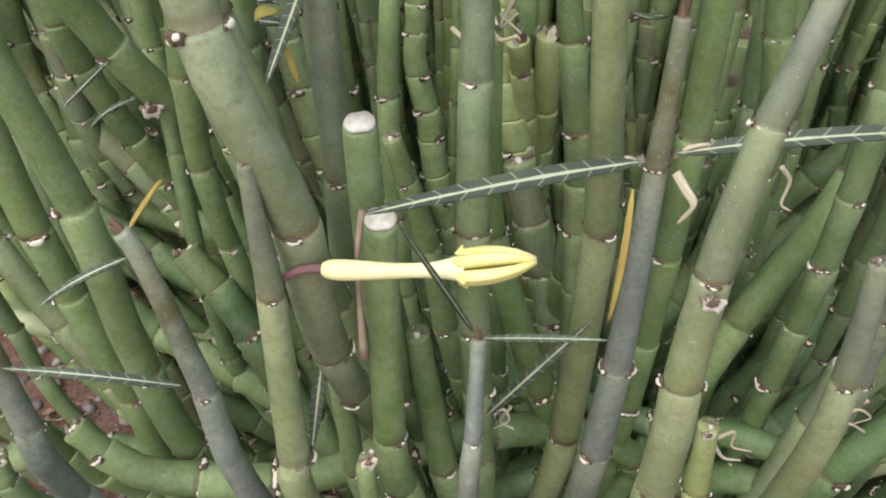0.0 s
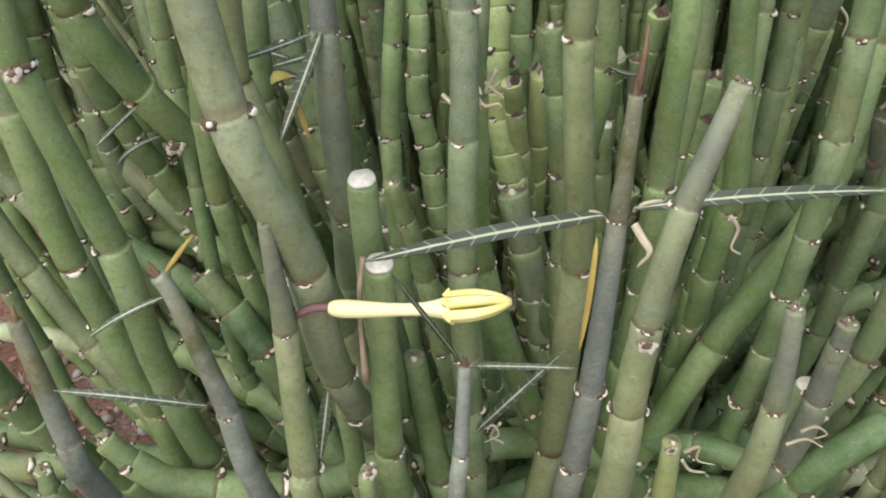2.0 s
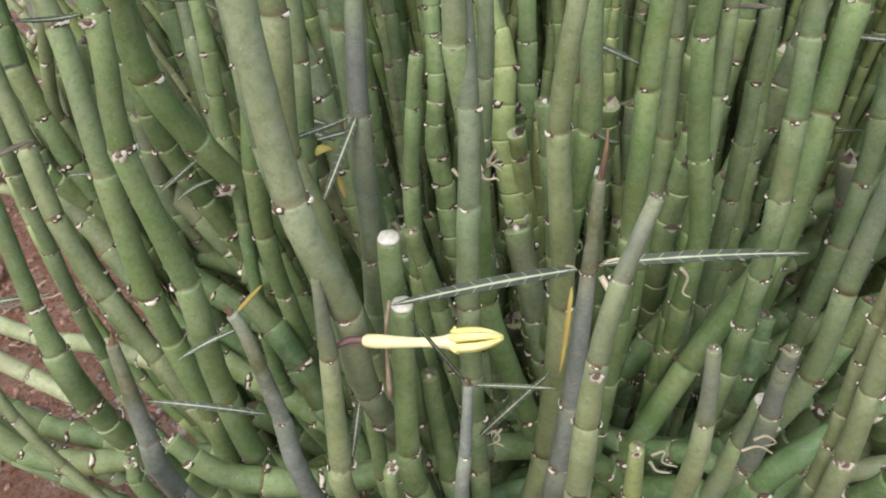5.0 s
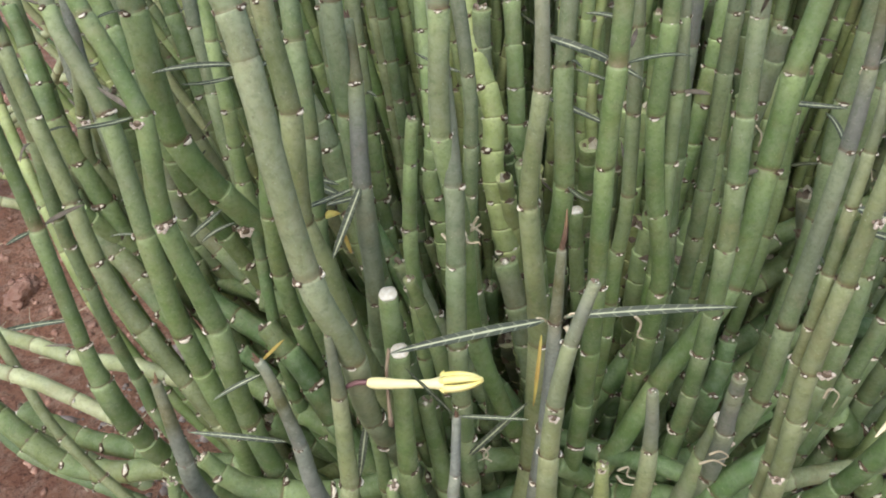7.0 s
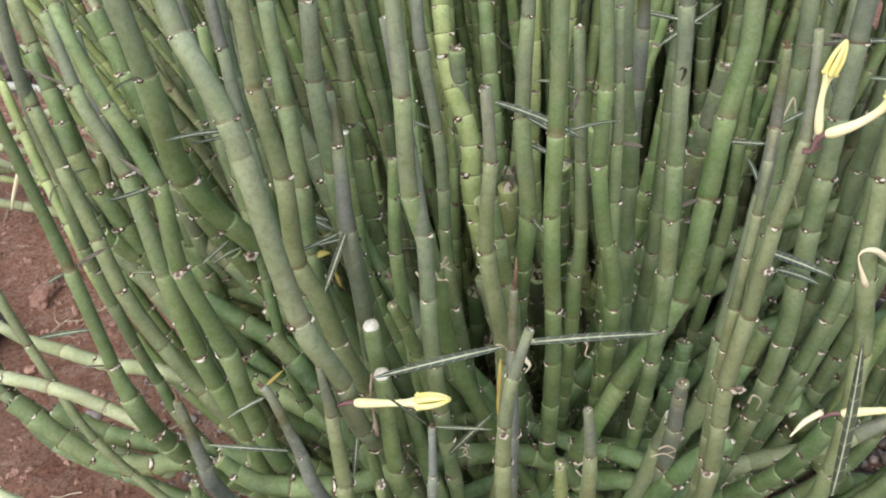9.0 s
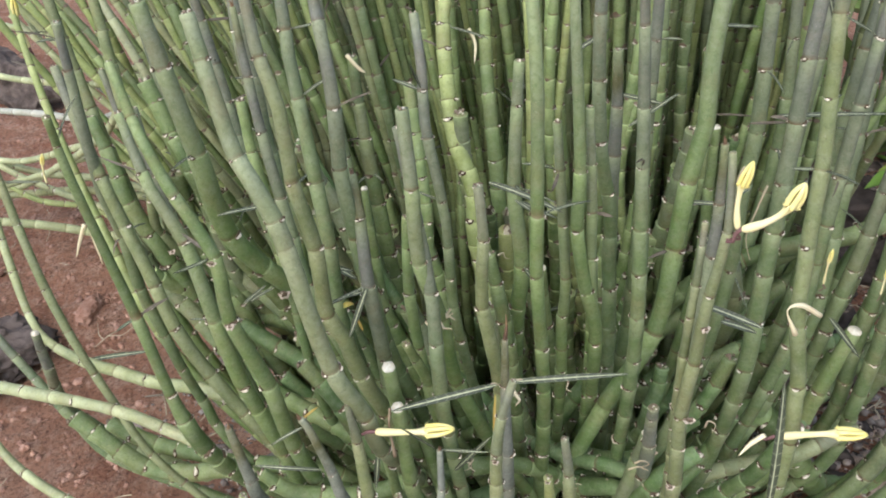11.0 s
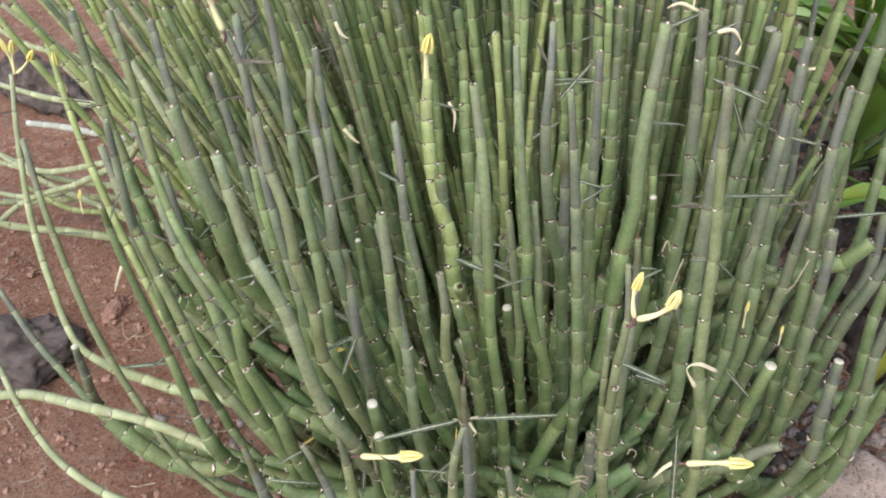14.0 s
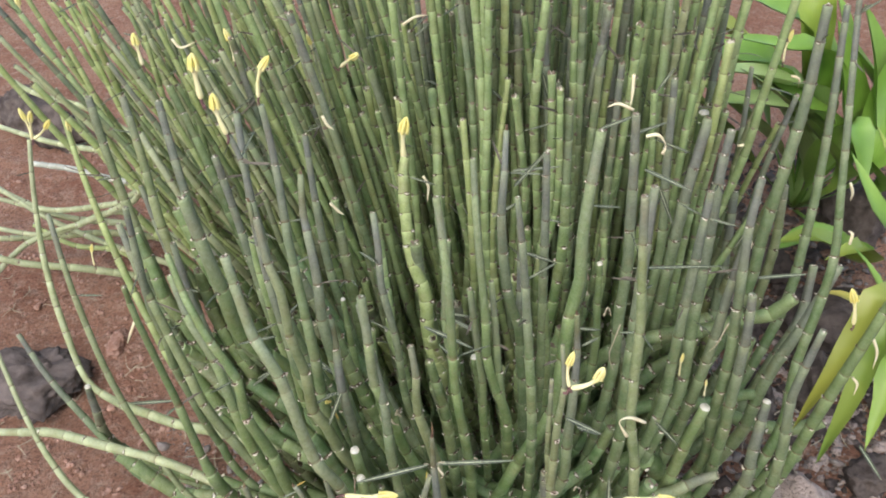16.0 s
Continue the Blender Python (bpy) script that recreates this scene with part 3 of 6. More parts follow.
stem("G", "dry", 0.022, (-0.159, 0.233, 0.501, 0.0021), (-0.163, 0.239, 0.461, 0.0026), (-0.156, 0.238, 0.371, 0.0034), (-0.152, 0.236, 0.310, 0.0037), (-0.148, 0.234, 0.290, 0.0052), (-0.143, 0.237, 0.259, 0.0060), (-0.132, 0.260, 0.198, 0.0063), joints=(0.1320, 0.1930, 0.2137, 0.2447,))
stem("O", "dry", 0.035, (-0.286, 0.361, 0.475, 0.0022), (-0.271, 0.329, 0.411, 0.0027), (-0.249, 0.298, 0.330, 0.0030), (-0.223, 0.279, 0.259, 0.0030), (-0.195, 0.266, 0.202, 0.0030))
stem("O", "dry", 0.025, (-0.242, 0.467, 0.531, 0.0034), (-0.233, 0.449, 0.479, 0.0040), (-0.226, 0.430, 0.407, 0.0048), (-0.213, 0.417, 0.332, 0.0056), (-0.204, 0.411, 0.238, 0.0064))
stem("O", "dry", 0.025, (-0.271, 0.461, 0.535, 0.0036), (-0.264, 0.446, 0.482, 0.0042), (-0.255, 0.433, 0.428, 0.0047), (-0.242, 0.420, 0.361, 0.0055), (-0.226, 0.410, 0.286, 0.0062))
stem("Y", "flower", 0.035, (-0.393, 0.601, 0.448, 0.0025), (-0.369, 0.558, 0.382, 0.0034), (-0.342, 0.519, 0.315, 0.0040), (-0.310, 0.483, 0.243, 0.0045), (-0.271, 0.449, 0.158, 0.0050))
stem("O", "dry", 0.035, (-0.206, 0.330, 0.486, 0.0027), (-0.189, 0.308, 0.424, 0.0037), (-0.171, 0.292, 0.362, 0.0043), (-0.154, 0.279, 0.306, 0.0047))
stem("K", "flower", 0.035, (-0.053, 0.299, 0.607, 0.0021), (-0.052, 0.298, 0.574, 0.0026), (-0.051, 0.292, 0.537, 0.0031), (-0.050, 0.283, 0.503, 0.0035), (-0.046, 0.272, 0.460, 0.0039), (-0.042, 0.261, 0.403, 0.0044), (-0.044, 0.266, 0.328, 0.0048))
stem("B", "point", 0.035, (-0.027, 0.273, 0.567, 0.0021), (-0.026, 0.258, 0.545, 0.0027), (-0.022, 0.247, 0.518, 0.0032), (-0.021, 0.242, 0.490, 0.0036), (-0.023, 0.241, 0.459, 0.0039), (-0.021, 0.244, 0.412, 0.0045), (-0.017, 0.255, 0.331, 0.0050))
stem("K", "dry", 0.030, (-0.103, 0.378, 0.559, 0.0030), (-0.101, 0.363, 0.520, 0.0032), (-0.099, 0.349, 0.471, 0.0034), (-0.089, 0.338, 0.404, 0.0039), (-0.080, 0.336, 0.345, 0.0044))
stem("K", "dry", 0.028, (-0.141, 0.401, 0.505, 0.0032), (-0.136, 0.399, 0.453, 0.0037), (-0.128, 0.391, 0.378, 0.0043), (-0.117, 0.380, 0.315, 0.0048))
stem("K", "dry", 0.025, (-0.226, 0.500, 0.508, 0.0038), (-0.213, 0.471, 0.449, 0.0043), (-0.200, 0.449, 0.388, 0.0049), (-0.185, 0.431, 0.314, 0.0057), (-0.173, 0.420, 0.226, 0.0066))
stem("G", "dry", 0.025, (-0.235, 0.551, 0.498, 0.0040), (-0.209, 0.526, 0.437, 0.0048), (-0.186, 0.503, 0.372, 0.0057), (-0.160, 0.479, 0.290, 0.0065))
stem("B", "point", 0.030, (-0.080, 0.301, 0.526, 0.0016), (-0.079, 0.297, 0.500, 0.0024), (-0.077, 0.292, 0.459, 0.0031), (-0.071, 0.285, 0.404, 0.0038), (-0.063, 0.280, 0.347, 0.0041))
stem("V", "dry", 0.022, (-0.048, 0.421, 0.445, 0.0034), (-0.048, 0.419, 0.402, 0.0046), (-0.043, 0.411, 0.326, 0.0059), (-0.036, 0.400, 0.264, 0.0065))
stem("K", "dry", 0.028, (0.015, 0.291, 0.521, 0.0024), (0.018, 0.278, 0.496, 0.0027), (0.018, 0.270, 0.468, 0.0029), (0.024, 0.267, 0.415, 0.0029), (0.023, 0.274, 0.358, 0.0033), (0.024, 0.280, 0.321, 0.0036))
stem("Y", "flower", 0.015, (0.016, 0.451, 0.469, 0.0044), (0.014, 0.440, 0.455, 0.0049), (0.016, 0.418, 0.421, 0.0056), (0.020, 0.401, 0.389, 0.0059), (0.032, 0.386, 0.355, 0.0062), (0.031, 0.377, 0.328, 0.0065), (0.037, 0.368, 0.294, 0.0068), (0.044, 0.363, 0.261, 0.0069), (0.050, 0.361, 0.217, 0.0070))
stem("F", "dry", 0.014, (-0.008, 0.399, 0.433, 0.0038), (-0.002, 0.376, 0.344, 0.0047), (-0.004, 0.374, 0.317, 0.0052), (0.002, 0.373, 0.288, 0.0056), (0.005, 0.371, 0.257, 0.0061), (0.012, 0.369, 0.231, 0.0065), (0.016, 0.358, 0.192, 0.0070))
stem("F", "dry", 0.022, (0.033, 0.560, 0.480, 0.0046), (0.040, 0.501, 0.449, 0.0048), (0.041, 0.469, 0.407, 0.0052), (0.044, 0.450, 0.362, 0.0055), (0.047, 0.440, 0.302, 0.0061))
stem("O", "dry", 0.035, (0.048, 0.199, 0.476, 0.0022), (0.049, 0.200, 0.446, 0.0027), (0.046, 0.205, 0.403, 0.0034), (0.052, 0.219, 0.331, 0.0043), (0.051, 0.236, 0.240, 0.0050), (0.046, 0.240, 0.201, 0.0052), joints=(0.0000, 0.0299, 0.0749, 0.1487, 0.2401,))
stem("V", "dry", 0.030, (0.067, 0.298, 0.490, 0.0030), (0.062, 0.288, 0.420, 0.0042), (0.065, 0.289, 0.364, 0.0048), (0.061, 0.296, 0.320, 0.0051), (0.058, 0.312, 0.258, 0.0052), joints=(0.0707, 0.1278,))
stem("V", "dry", 0.035, (0.071, 0.227, 0.578, 0.0025), (0.074, 0.219, 0.541, 0.0029), (0.075, 0.215, 0.504, 0.0032), (0.074, 0.216, 0.448, 0.0034), (0.073, 0.220, 0.409, 0.0036), (0.075, 0.231, 0.353, 0.0040), (0.076, 0.239, 0.315, 0.0043), (0.076, 0.249, 0.269, 0.0046), (0.074, 0.261, 0.211, 0.0050), joints=(0.1312, 0.1701, 0.2306,))
stem("V", "dry", 0.030, (0.085, 0.261, 0.473, 0.0023), (0.087, 0.261, 0.434, 0.0028), (0.090, 0.266, 0.364, 0.0032), (0.088, 0.270, 0.335, 0.0035), (0.088, 0.280, 0.285, 0.0038))
stem("V", "dry", 0.030, (0.092, 0.271, 0.578, 0.0020), (0.093, 0.257, 0.532, 0.0026), (0.096, 0.250, 0.451, 0.0033), (0.095, 0.253, 0.414, 0.0037), (0.101, 0.259, 0.367, 0.0041), (0.107, 0.264, 0.339, 0.0043), (0.108, 0.271, 0.304, 0.0045), joints=(0.1299, 0.1668, 0.2151,))
stem("K", "point", 0.035, (0.113, 0.321, 0.570, 0.0020), (0.111, 0.306, 0.541, 0.0027), (0.108, 0.299, 0.504, 0.0034), (0.111, 0.305, 0.432, 0.0041), (0.119, 0.315, 0.384, 0.0043), (0.120, 0.321, 0.343, 0.0046), (0.121, 0.320, 0.297, 0.0046))
stem("V", "dry", 0.028, (0.101, 0.260, 0.481, 0.0021), (0.103, 0.257, 0.424, 0.0029), (0.103, 0.258, 0.399, 0.0032), (0.105, 0.265, 0.345, 0.0034))
stem("B", "dry", 0.030, (0.121, 0.330, 0.480, 0.0026), (0.122, 0.330, 0.447, 0.0034), (0.121, 0.329, 0.400, 0.0041), (0.121, 0.326, 0.339, 0.0046), (0.122, 0.320, 0.273, 0.0048))
stem("V", "dry", 0.020, (0.164, 0.449, 0.525, 0.0042), (0.162, 0.440, 0.451, 0.0049), (0.162, 0.435, 0.411, 0.0052), (0.158, 0.430, 0.360, 0.0054), (0.148, 0.421, 0.295, 0.0056), (0.137, 0.410, 0.233, 0.0056))
stem("V", "dry", 0.022, (0.175, 0.370, 0.406, 0.0051), (0.172, 0.376, 0.371, 0.0059), (0.168, 0.383, 0.341, 0.0064), (0.165, 0.390, 0.312, 0.0068), (0.155, 0.396, 0.283, 0.0070), (0.141, 0.400, 0.249, 0.0072), (0.123, 0.400, 0.202, 0.0070))
stem("V", "dry", 0.028, (0.160, 0.459, 0.394, 0.0050), (0.168, 0.467, 0.358, 0.0052), (0.165, 0.470, 0.313, 0.0053), (0.165, 0.468, 0.266, 0.0054), (0.162, 0.461, 0.227, 0.0054))
stem("K", "dry", 0.035, (0.210, 0.370, 0.553, 0.0031), (0.211, 0.366, 0.505, 0.0039), (0.211, 0.363, 0.459, 0.0044), (0.211, 0.359, 0.411, 0.0048), (0.207, 0.356, 0.363, 0.0050), (0.203, 0.350, 0.287, 0.0050))
stem("O", "dry", 0.035, (0.201, 0.240, 0.567, 0.0027), (0.202, 0.238, 0.531, 0.0031), (0.204, 0.228, 0.461, 0.0036), (0.202, 0.221, 0.429, 0.0038), (0.201, 0.211, 0.384, 0.0040), (0.206, 0.205, 0.343, 0.0041), (0.204, 0.200, 0.259, 0.0044), joints=(0.0359, 0.0730, 0.1070,))
stem("O", "flower", 0.040, (0.148, 0.172, 0.504, 0.0014), (0.150, 0.170, 0.469, 0.0020), (0.146, 0.170, 0.435, 0.0025), (0.144, 0.173, 0.393, 0.0031), (0.142, 0.177, 0.353, 0.0035), (0.145, 0.190, 0.263, 0.0041), joints=(0.0362, 0.0688, 0.1116, 0.1515,))
stem("B", "point", 0.040, (0.161, 0.235, 0.472, 0.0018), (0.162, 0.235, 0.439, 0.0025), (0.161, 0.235, 0.401, 0.0032), (0.157, 0.240, 0.323, 0.0042), (0.155, 0.245, 0.276, 0.0047), (0.143, 0.255, 0.227, 0.0050), joints=(0.0331, 0.0641, 0.1492, 0.1952,))
stem("O", "dry", 0.020, (0.142, 0.176, 0.469, 0.0014), (0.141, 0.174, 0.443, 0.0018), (0.140, 0.175, 0.416, 0.0021), (0.140, 0.178, 0.388, 0.0025), (0.142, 0.188, 0.333, 0.0030), (0.144, 0.200, 0.255, 0.0034))
stem("K", "dry", 0.035, (0.285, 0.391, 0.502, 0.0036), (0.282, 0.383, 0.446, 0.0046), (0.279, 0.376, 0.402, 0.0049), (0.275, 0.369, 0.351, 0.0055), (0.271, 0.358, 0.285, 0.0057), (0.261, 0.351, 0.235, 0.0057))
stem("K", "dry", 0.035, (0.269, 0.350, 0.494, 0.0029), (0.264, 0.345, 0.440, 0.0039), (0.259, 0.340, 0.389, 0.0044), (0.254, 0.335, 0.329, 0.0047), (0.247, 0.330, 0.262, 0.0049))
stem("G", "cut", 0.040, (0.287, 0.329, 0.270, 0.0049), (0.275, 0.330, 0.216, 0.0059), (0.260, 0.335, 0.137, 0.0060))
stem("K", "dry", 0.035, (0.309, 0.361, 0.499, 0.0029), (0.304, 0.354, 0.451, 0.0037), (0.305, 0.350, 0.390, 0.0045), (0.307, 0.351, 0.309, 0.0051), (0.305, 0.359, 0.226, 0.0056), (0.306, 0.370, 0.141, 0.0056))
stem("K", "dry", 0.035, (0.313, 0.341, 0.396, 0.0036), (0.315, 0.341, 0.349, 0.0043), (0.314, 0.345, 0.246, 0.0054), (0.313, 0.351, 0.179, 0.0056), (0.309, 0.359, 0.106, 0.0057))
stem("K", "dry", 0.035, (0.380, 0.500, 0.579, 0.0040), (0.375, 0.490, 0.495, 0.0050), (0.365, 0.480, 0.423, 0.0056), (0.355, 0.471, 0.358, 0.0057), (0.345, 0.460, 0.287, 0.0057))
stem("K", "dry", 0.035, (0.434, 0.600, 0.537, 0.0032), (0.429, 0.560, 0.404, 0.0044), (0.419, 0.530, 0.312, 0.0050), (0.400, 0.500, 0.226, 0.0056))
stem("K", "dry", 0.035, (0.385, 0.451, 0.603, 0.0023), (0.394, 0.417, 0.452, 0.0034), (0.397, 0.401, 0.372, 0.0041), (0.381, 0.383, 0.275, 0.0049), (0.374, 0.368, 0.186, 0.0056))
stem("K", "dry", 0.035, (0.359, 0.300, 0.394, 0.0030), (0.350, 0.303, 0.313, 0.0040), (0.355, 0.306, 0.238, 0.0049), (0.350, 0.310, 0.155, 0.0055))
stem("G", "dry", 0.035, (0.425, 0.340, 0.392, 0.0040), (0.399, 0.350, 0.241, 0.0056), (0.378, 0.360, 0.115, 0.0060))
stem("G", "dry", 0.025, (0.420, 0.421, 0.095, 0.0100), (0.390, 0.409, 0.054, 0.0107), (0.360, 0.398, 0.022, 0.0110), (0.315, 0.383, 0.041, 0.0110), (0.275, 0.359, 0.114, 0.0105))
stem("G", "dry", 0.030, (0.459, 0.461, 0.101, 0.0079), (0.436, 0.458, 0.091, 0.0079), (0.387, 0.451, 0.102, 0.0080), (0.338, 0.440, 0.135, 0.0079))
stem("K", "dry", 0.035, (0.219, 0.310, 0.527, 0.0032), (0.216, 0.305, 0.485, 0.0040), (0.212, 0.298, 0.412, 0.0049), (0.208, 0.292, 0.326, 0.0054), (0.204, 0.289, 0.255, 0.0055))
stem("K", "dry", 0.035, (0.288, 0.469, 0.492, 0.0046), (0.273, 0.452, 0.425, 0.0053), (0.261, 0.438, 0.343, 0.0057), (0.250, 0.431, 0.259, 0.0057))
stem("G", "cut", 0.035, (0.290, 0.500, 0.480, 0.0049), (0.286, 0.500, 0.419, 0.0055), (0.275, 0.490, 0.322, 0.0056))
stem("K", "dry", 0.035, (0.296, 0.420, 0.508, 0.0035), (0.285, 0.410, 0.417, 0.0047), (0.274, 0.400, 0.318, 0.0054), (0.262, 0.390, 0.227, 0.0056))
stem("K", "dry", 0.028, (0.305, 0.360, 0.436, 0.0032), (0.299, 0.360, 0.381, 0.0041), (0.290, 0.360, 0.298, 0.0051), (0.270, 0.360, 0.185, 0.0059), (0.248, 0.360, 0.111, 0.0059))
stem("P", "flower", 0.035, (-0.422, 0.569, 0.430, 0.0024), (-0.433, 0.551, 0.364, 0.0029), (-0.431, 0.517, 0.292, 0.0035), (-0.415, 0.482, 0.236, 0.0039), (-0.386, 0.440, 0.186, 0.0036), (-0.347, 0.420, 0.169, 0.0048), (-0.302, 0.400, 0.172, 0.0054), (-0.255, 0.385, 0.170, 0.0055), (-0.212, 0.370, 0.179, 0.0056), (-0.174, 0.360, 0.175, 0.0055))
stem("P", "dry", 0.030, (-0.490, 0.359, 0.185, 0.0033), (-0.399, 0.333, 0.218, 0.0043), (-0.350, 0.318, 0.236, 0.0047), (-0.281, 0.290, 0.253, 0.0047), (-0.239, 0.275, 0.260, 0.0041), (-0.203, 0.265, 0.259, 0.0042), (-0.165, 0.258, 0.243, 0.0041), (-0.143, 0.237, 0.259, 0.0036), (-0.132, 0.260, 0.198, 0.0038))
stem("P", "dry", 0.035, (-0.434, 0.401, 0.334, 0.0020), (-0.386, 0.335, 0.250, 0.0026), (-0.355, 0.303, 0.206, 0.0032), (-0.324, 0.283, 0.177, 0.0036), (-0.261, 0.258, 0.163, 0.0041))
stem("G", "dry", 0.022, (-0.312, 0.345, 0.170, 0.0074), (-0.274, 0.334, 0.137, 0.0076), (-0.251, 0.331, 0.121, 0.0077), (-0.212, 0.328, 0.121, 0.0077), (-0.182, 0.326, 0.128, 0.0077), (-0.138, 0.320, 0.115, 0.0078))
stem("G", "dry", 0.022, (-0.303, 0.370, 0.134, 0.0073), (-0.259, 0.360, 0.119, 0.0076), (-0.217, 0.350, 0.119, 0.0077), (-0.176, 0.340, 0.117, 0.0077))
stem("K", "cut", 0.025, (-0.353, 0.396, 0.219, 0.0035), (-0.359, 0.400, 0.178, 0.0048), (-0.367, 0.410, 0.113, 0.0057))
stem("K", "dry", 0.030, (-0.450, 0.451, 0.245, 0.0028), (-0.421, 0.429, 0.197, 0.0036), (-0.385, 0.409, 0.152, 0.0043), (-0.353, 0.393, 0.113, 0.0048), (-0.321, 0.379, 0.080, 0.0051))
stem("P", "dry", 0.035, (-0.751, 1.000, 0.329, 0.0037), (-0.653, 0.951, 0.296, 0.0042), (-0.546, 0.899, 0.295, 0.0043), (-0.453, 0.850, 0.271, 0.0043), foot=(-0.26, 0.74, 0.0))
stem("P", "dry", 0.035, (-0.759, 0.950, 0.248, 0.0037), (-0.624, 0.900, 0.235, 0.0043), (-0.498, 0.850, 0.243, 0.0048), foot=(-0.26, 0.74, 0.0))
stem("W", "dry", 0.035, (-0.703, 0.950, 0.165, 0.0046), (-0.618, 0.920, 0.171, 0.0051), (-0.505, 0.850, 0.192, 0.0049), foot=(-0.26, 0.74, 0.0))
stem("P", "dry", 0.035, (-0.780, 0.900, 0.137, 0.0038), (-0.658, 0.880, 0.118, 0.0045), (-0.498, 0.800, 0.182, 0.0048), foot=(-0.26, 0.74, 0.0))
stem("P", "dry", 0.035, (-0.767, 0.852, 0.108, 0.0037), (-0.661, 0.845, 0.093, 0.0045), (-0.535, 0.804, 0.155, 0.0049), (-0.439, 0.748, 0.219, 0.0045), foot=(-0.26, 0.74, 0.0))
stem("P", "dry", 0.035, (-0.717, 0.748, 0.073, 0.0043), (-0.676, 0.777, 0.106, 0.0045), (-0.644, 0.793, 0.122, 0.0044), (-0.590, 0.822, 0.127, 0.0043), foot=(-0.26, 0.74, 0.0))
stem("V", "dry", 0.022, (-0.242, 0.401, 0.309, 0.0066), (-0.227, 0.398, 0.276, 0.0069), (-0.204, 0.390, 0.245, 0.0070), (-0.171, 0.372, 0.210, 0.0072), (-0.132, 0.349, 0.191, 0.0070))
stem("G", "dry", 0.018, (-0.204, 0.430, 0.430, 0.0060), (-0.191, 0.420, 0.392, 0.0066), (-0.186, 0.420, 0.363, 0.0068))
stem("V", "dry", 0.018, (-0.077, 0.359, 0.410, 0.0053), (-0.070, 0.361, 0.380, 0.0062), (-0.061, 0.361, 0.360, 0.0066), (-0.051, 0.358, 0.321, 0.0069), (-0.040, 0.351, 0.282, 0.0069))
stem("V", "dry", 0.020, (-0.019, 0.350, 0.279, 0.0069), (-0.005, 0.340, 0.248, 0.0070), (0.011, 0.330, 0.225, 0.0070))
stem("D", "dry", 0.020, (0.141, 0.300, 0.183, 0.0048), (0.120, 0.290, 0.178, 0.0051), (0.095, 0.280, 0.175, 0.0052))
stem("D", "dry", 0.025, (0.159, 0.240, 0.232, 0.0051), (0.139, 0.250, 0.215, 0.0052), (0.117, 0.260, 0.216, 0.0051), (0.100, 0.270, 0.208, 0.0051))
stem("G", "dry", 0.025, (-0.102, 0.220, 0.255, 0.0042), (-0.086, 0.219, 0.238, 0.0054), (-0.064, 0.221, 0.232, 0.0059), (-0.041, 0.225, 0.228, 0.0059))
stem("G", "dry", 0.030, (-0.002, 0.240, 0.345, 0.0027), (0.007, 0.250, 0.303, 0.0038), (0.014, 0.260, 0.254, 0.0043))
stem("G", "dry", 0.045, (0.005, 0.215, 0.299, 0.0034), (0.009, 0.220, 0.262, 0.0042), (0.015, 0.225, 0.218, 0.0048))
stem("G", "dry", 0.040, (-0.015, 0.200, 0.303, 0.0025), (-0.014, 0.205, 0.268, 0.0032), (-0.011, 0.210, 0.235, 0.0036))
stem("K", "dry", 0.030, (0.139, 0.230, 0.302, 0.0033), (0.139, 0.235, 0.273, 0.0040), (0.139, 0.240, 0.239, 0.0045))
stem("V", "dry", 0.022, (-0.173, 0.410, 0.314, 0.0053), (-0.172, 0.420, 0.260, 0.0060), (-0.160, 0.430, 0.216, 0.0067), (-0.131, 0.430, 0.187, 0.0067))
stem("G", "dry", 0.040, (-0.075, 0.310, 0.371, 0.0049), (-0.079, 0.310, 0.341, 0.0052), (-0.079, 0.310, 0.328, 0.0052), (-0.079, 0.315, 0.280, 0.0049))
stem("V", "dry", 0.022, (-0.048, 0.360, 0.316, 0.0062), (-0.039, 0.360, 0.263, 0.0068), (-0.028, 0.350, 0.211, 0.0069))
stem("V", "dry", 0.022, (0.039, 0.340, 0.286, 0.0066), (0.049, 0.330, 0.248, 0.0069), (0.059, 0.320, 0.202, 0.0070))
stem("D", "dry", 0.020, (0.140, 0.360, 0.273, 0.0066), (0.128, 0.360, 0.224, 0.0070), (0.107, 0.350, 0.194, 0.0072))
stem("D", "dry", 0.022, (0.200, 0.301, 0.273, 0.0049), (0.185, 0.297, 0.235, 0.0052), (0.158, 0.293, 0.198, 0.0054), (0.134, 0.289, 0.173, 0.0055))
stem("D", "dry", 0.022, (0.228, 0.240, 0.275, 0.0053), (0.213, 0.250, 0.224, 0.0056), (0.199, 0.260, 0.190, 0.0057))
stem("D", "dry", 0.022, (0.207, 0.300, 0.220, 0.0052), (0.188, 0.290, 0.188, 0.0055), (0.164, 0.280, 0.159, 0.0057))
stem("D", "dry", 0.022, (-0.096, 0.320, 0.254, 0.0066), (-0.074, 0.310, 0.227, 0.0069), (-0.049, 0.300, 0.180, 0.0072))
stem("F", "dry", 0.040, (-0.005, 0.310, 0.386, 0.0030), (-0.008, 0.310, 0.351, 0.0036), (-0.009, 0.310, 0.302, 0.0040))
stem("G", "dry", 0.025, (-0.207, 0.440, 0.347, 0.0064), (-0.207, 0.440, 0.309, 0.0068), (-0.197, 0.430, 0.269, 0.0069))
stem("G", "cut", 0.030, (0.189, 0.370, 0.407, 0.0028), (0.189, 0.370, 0.360, 0.0035), (0.188, 0.370, 0.288, 0.0041))
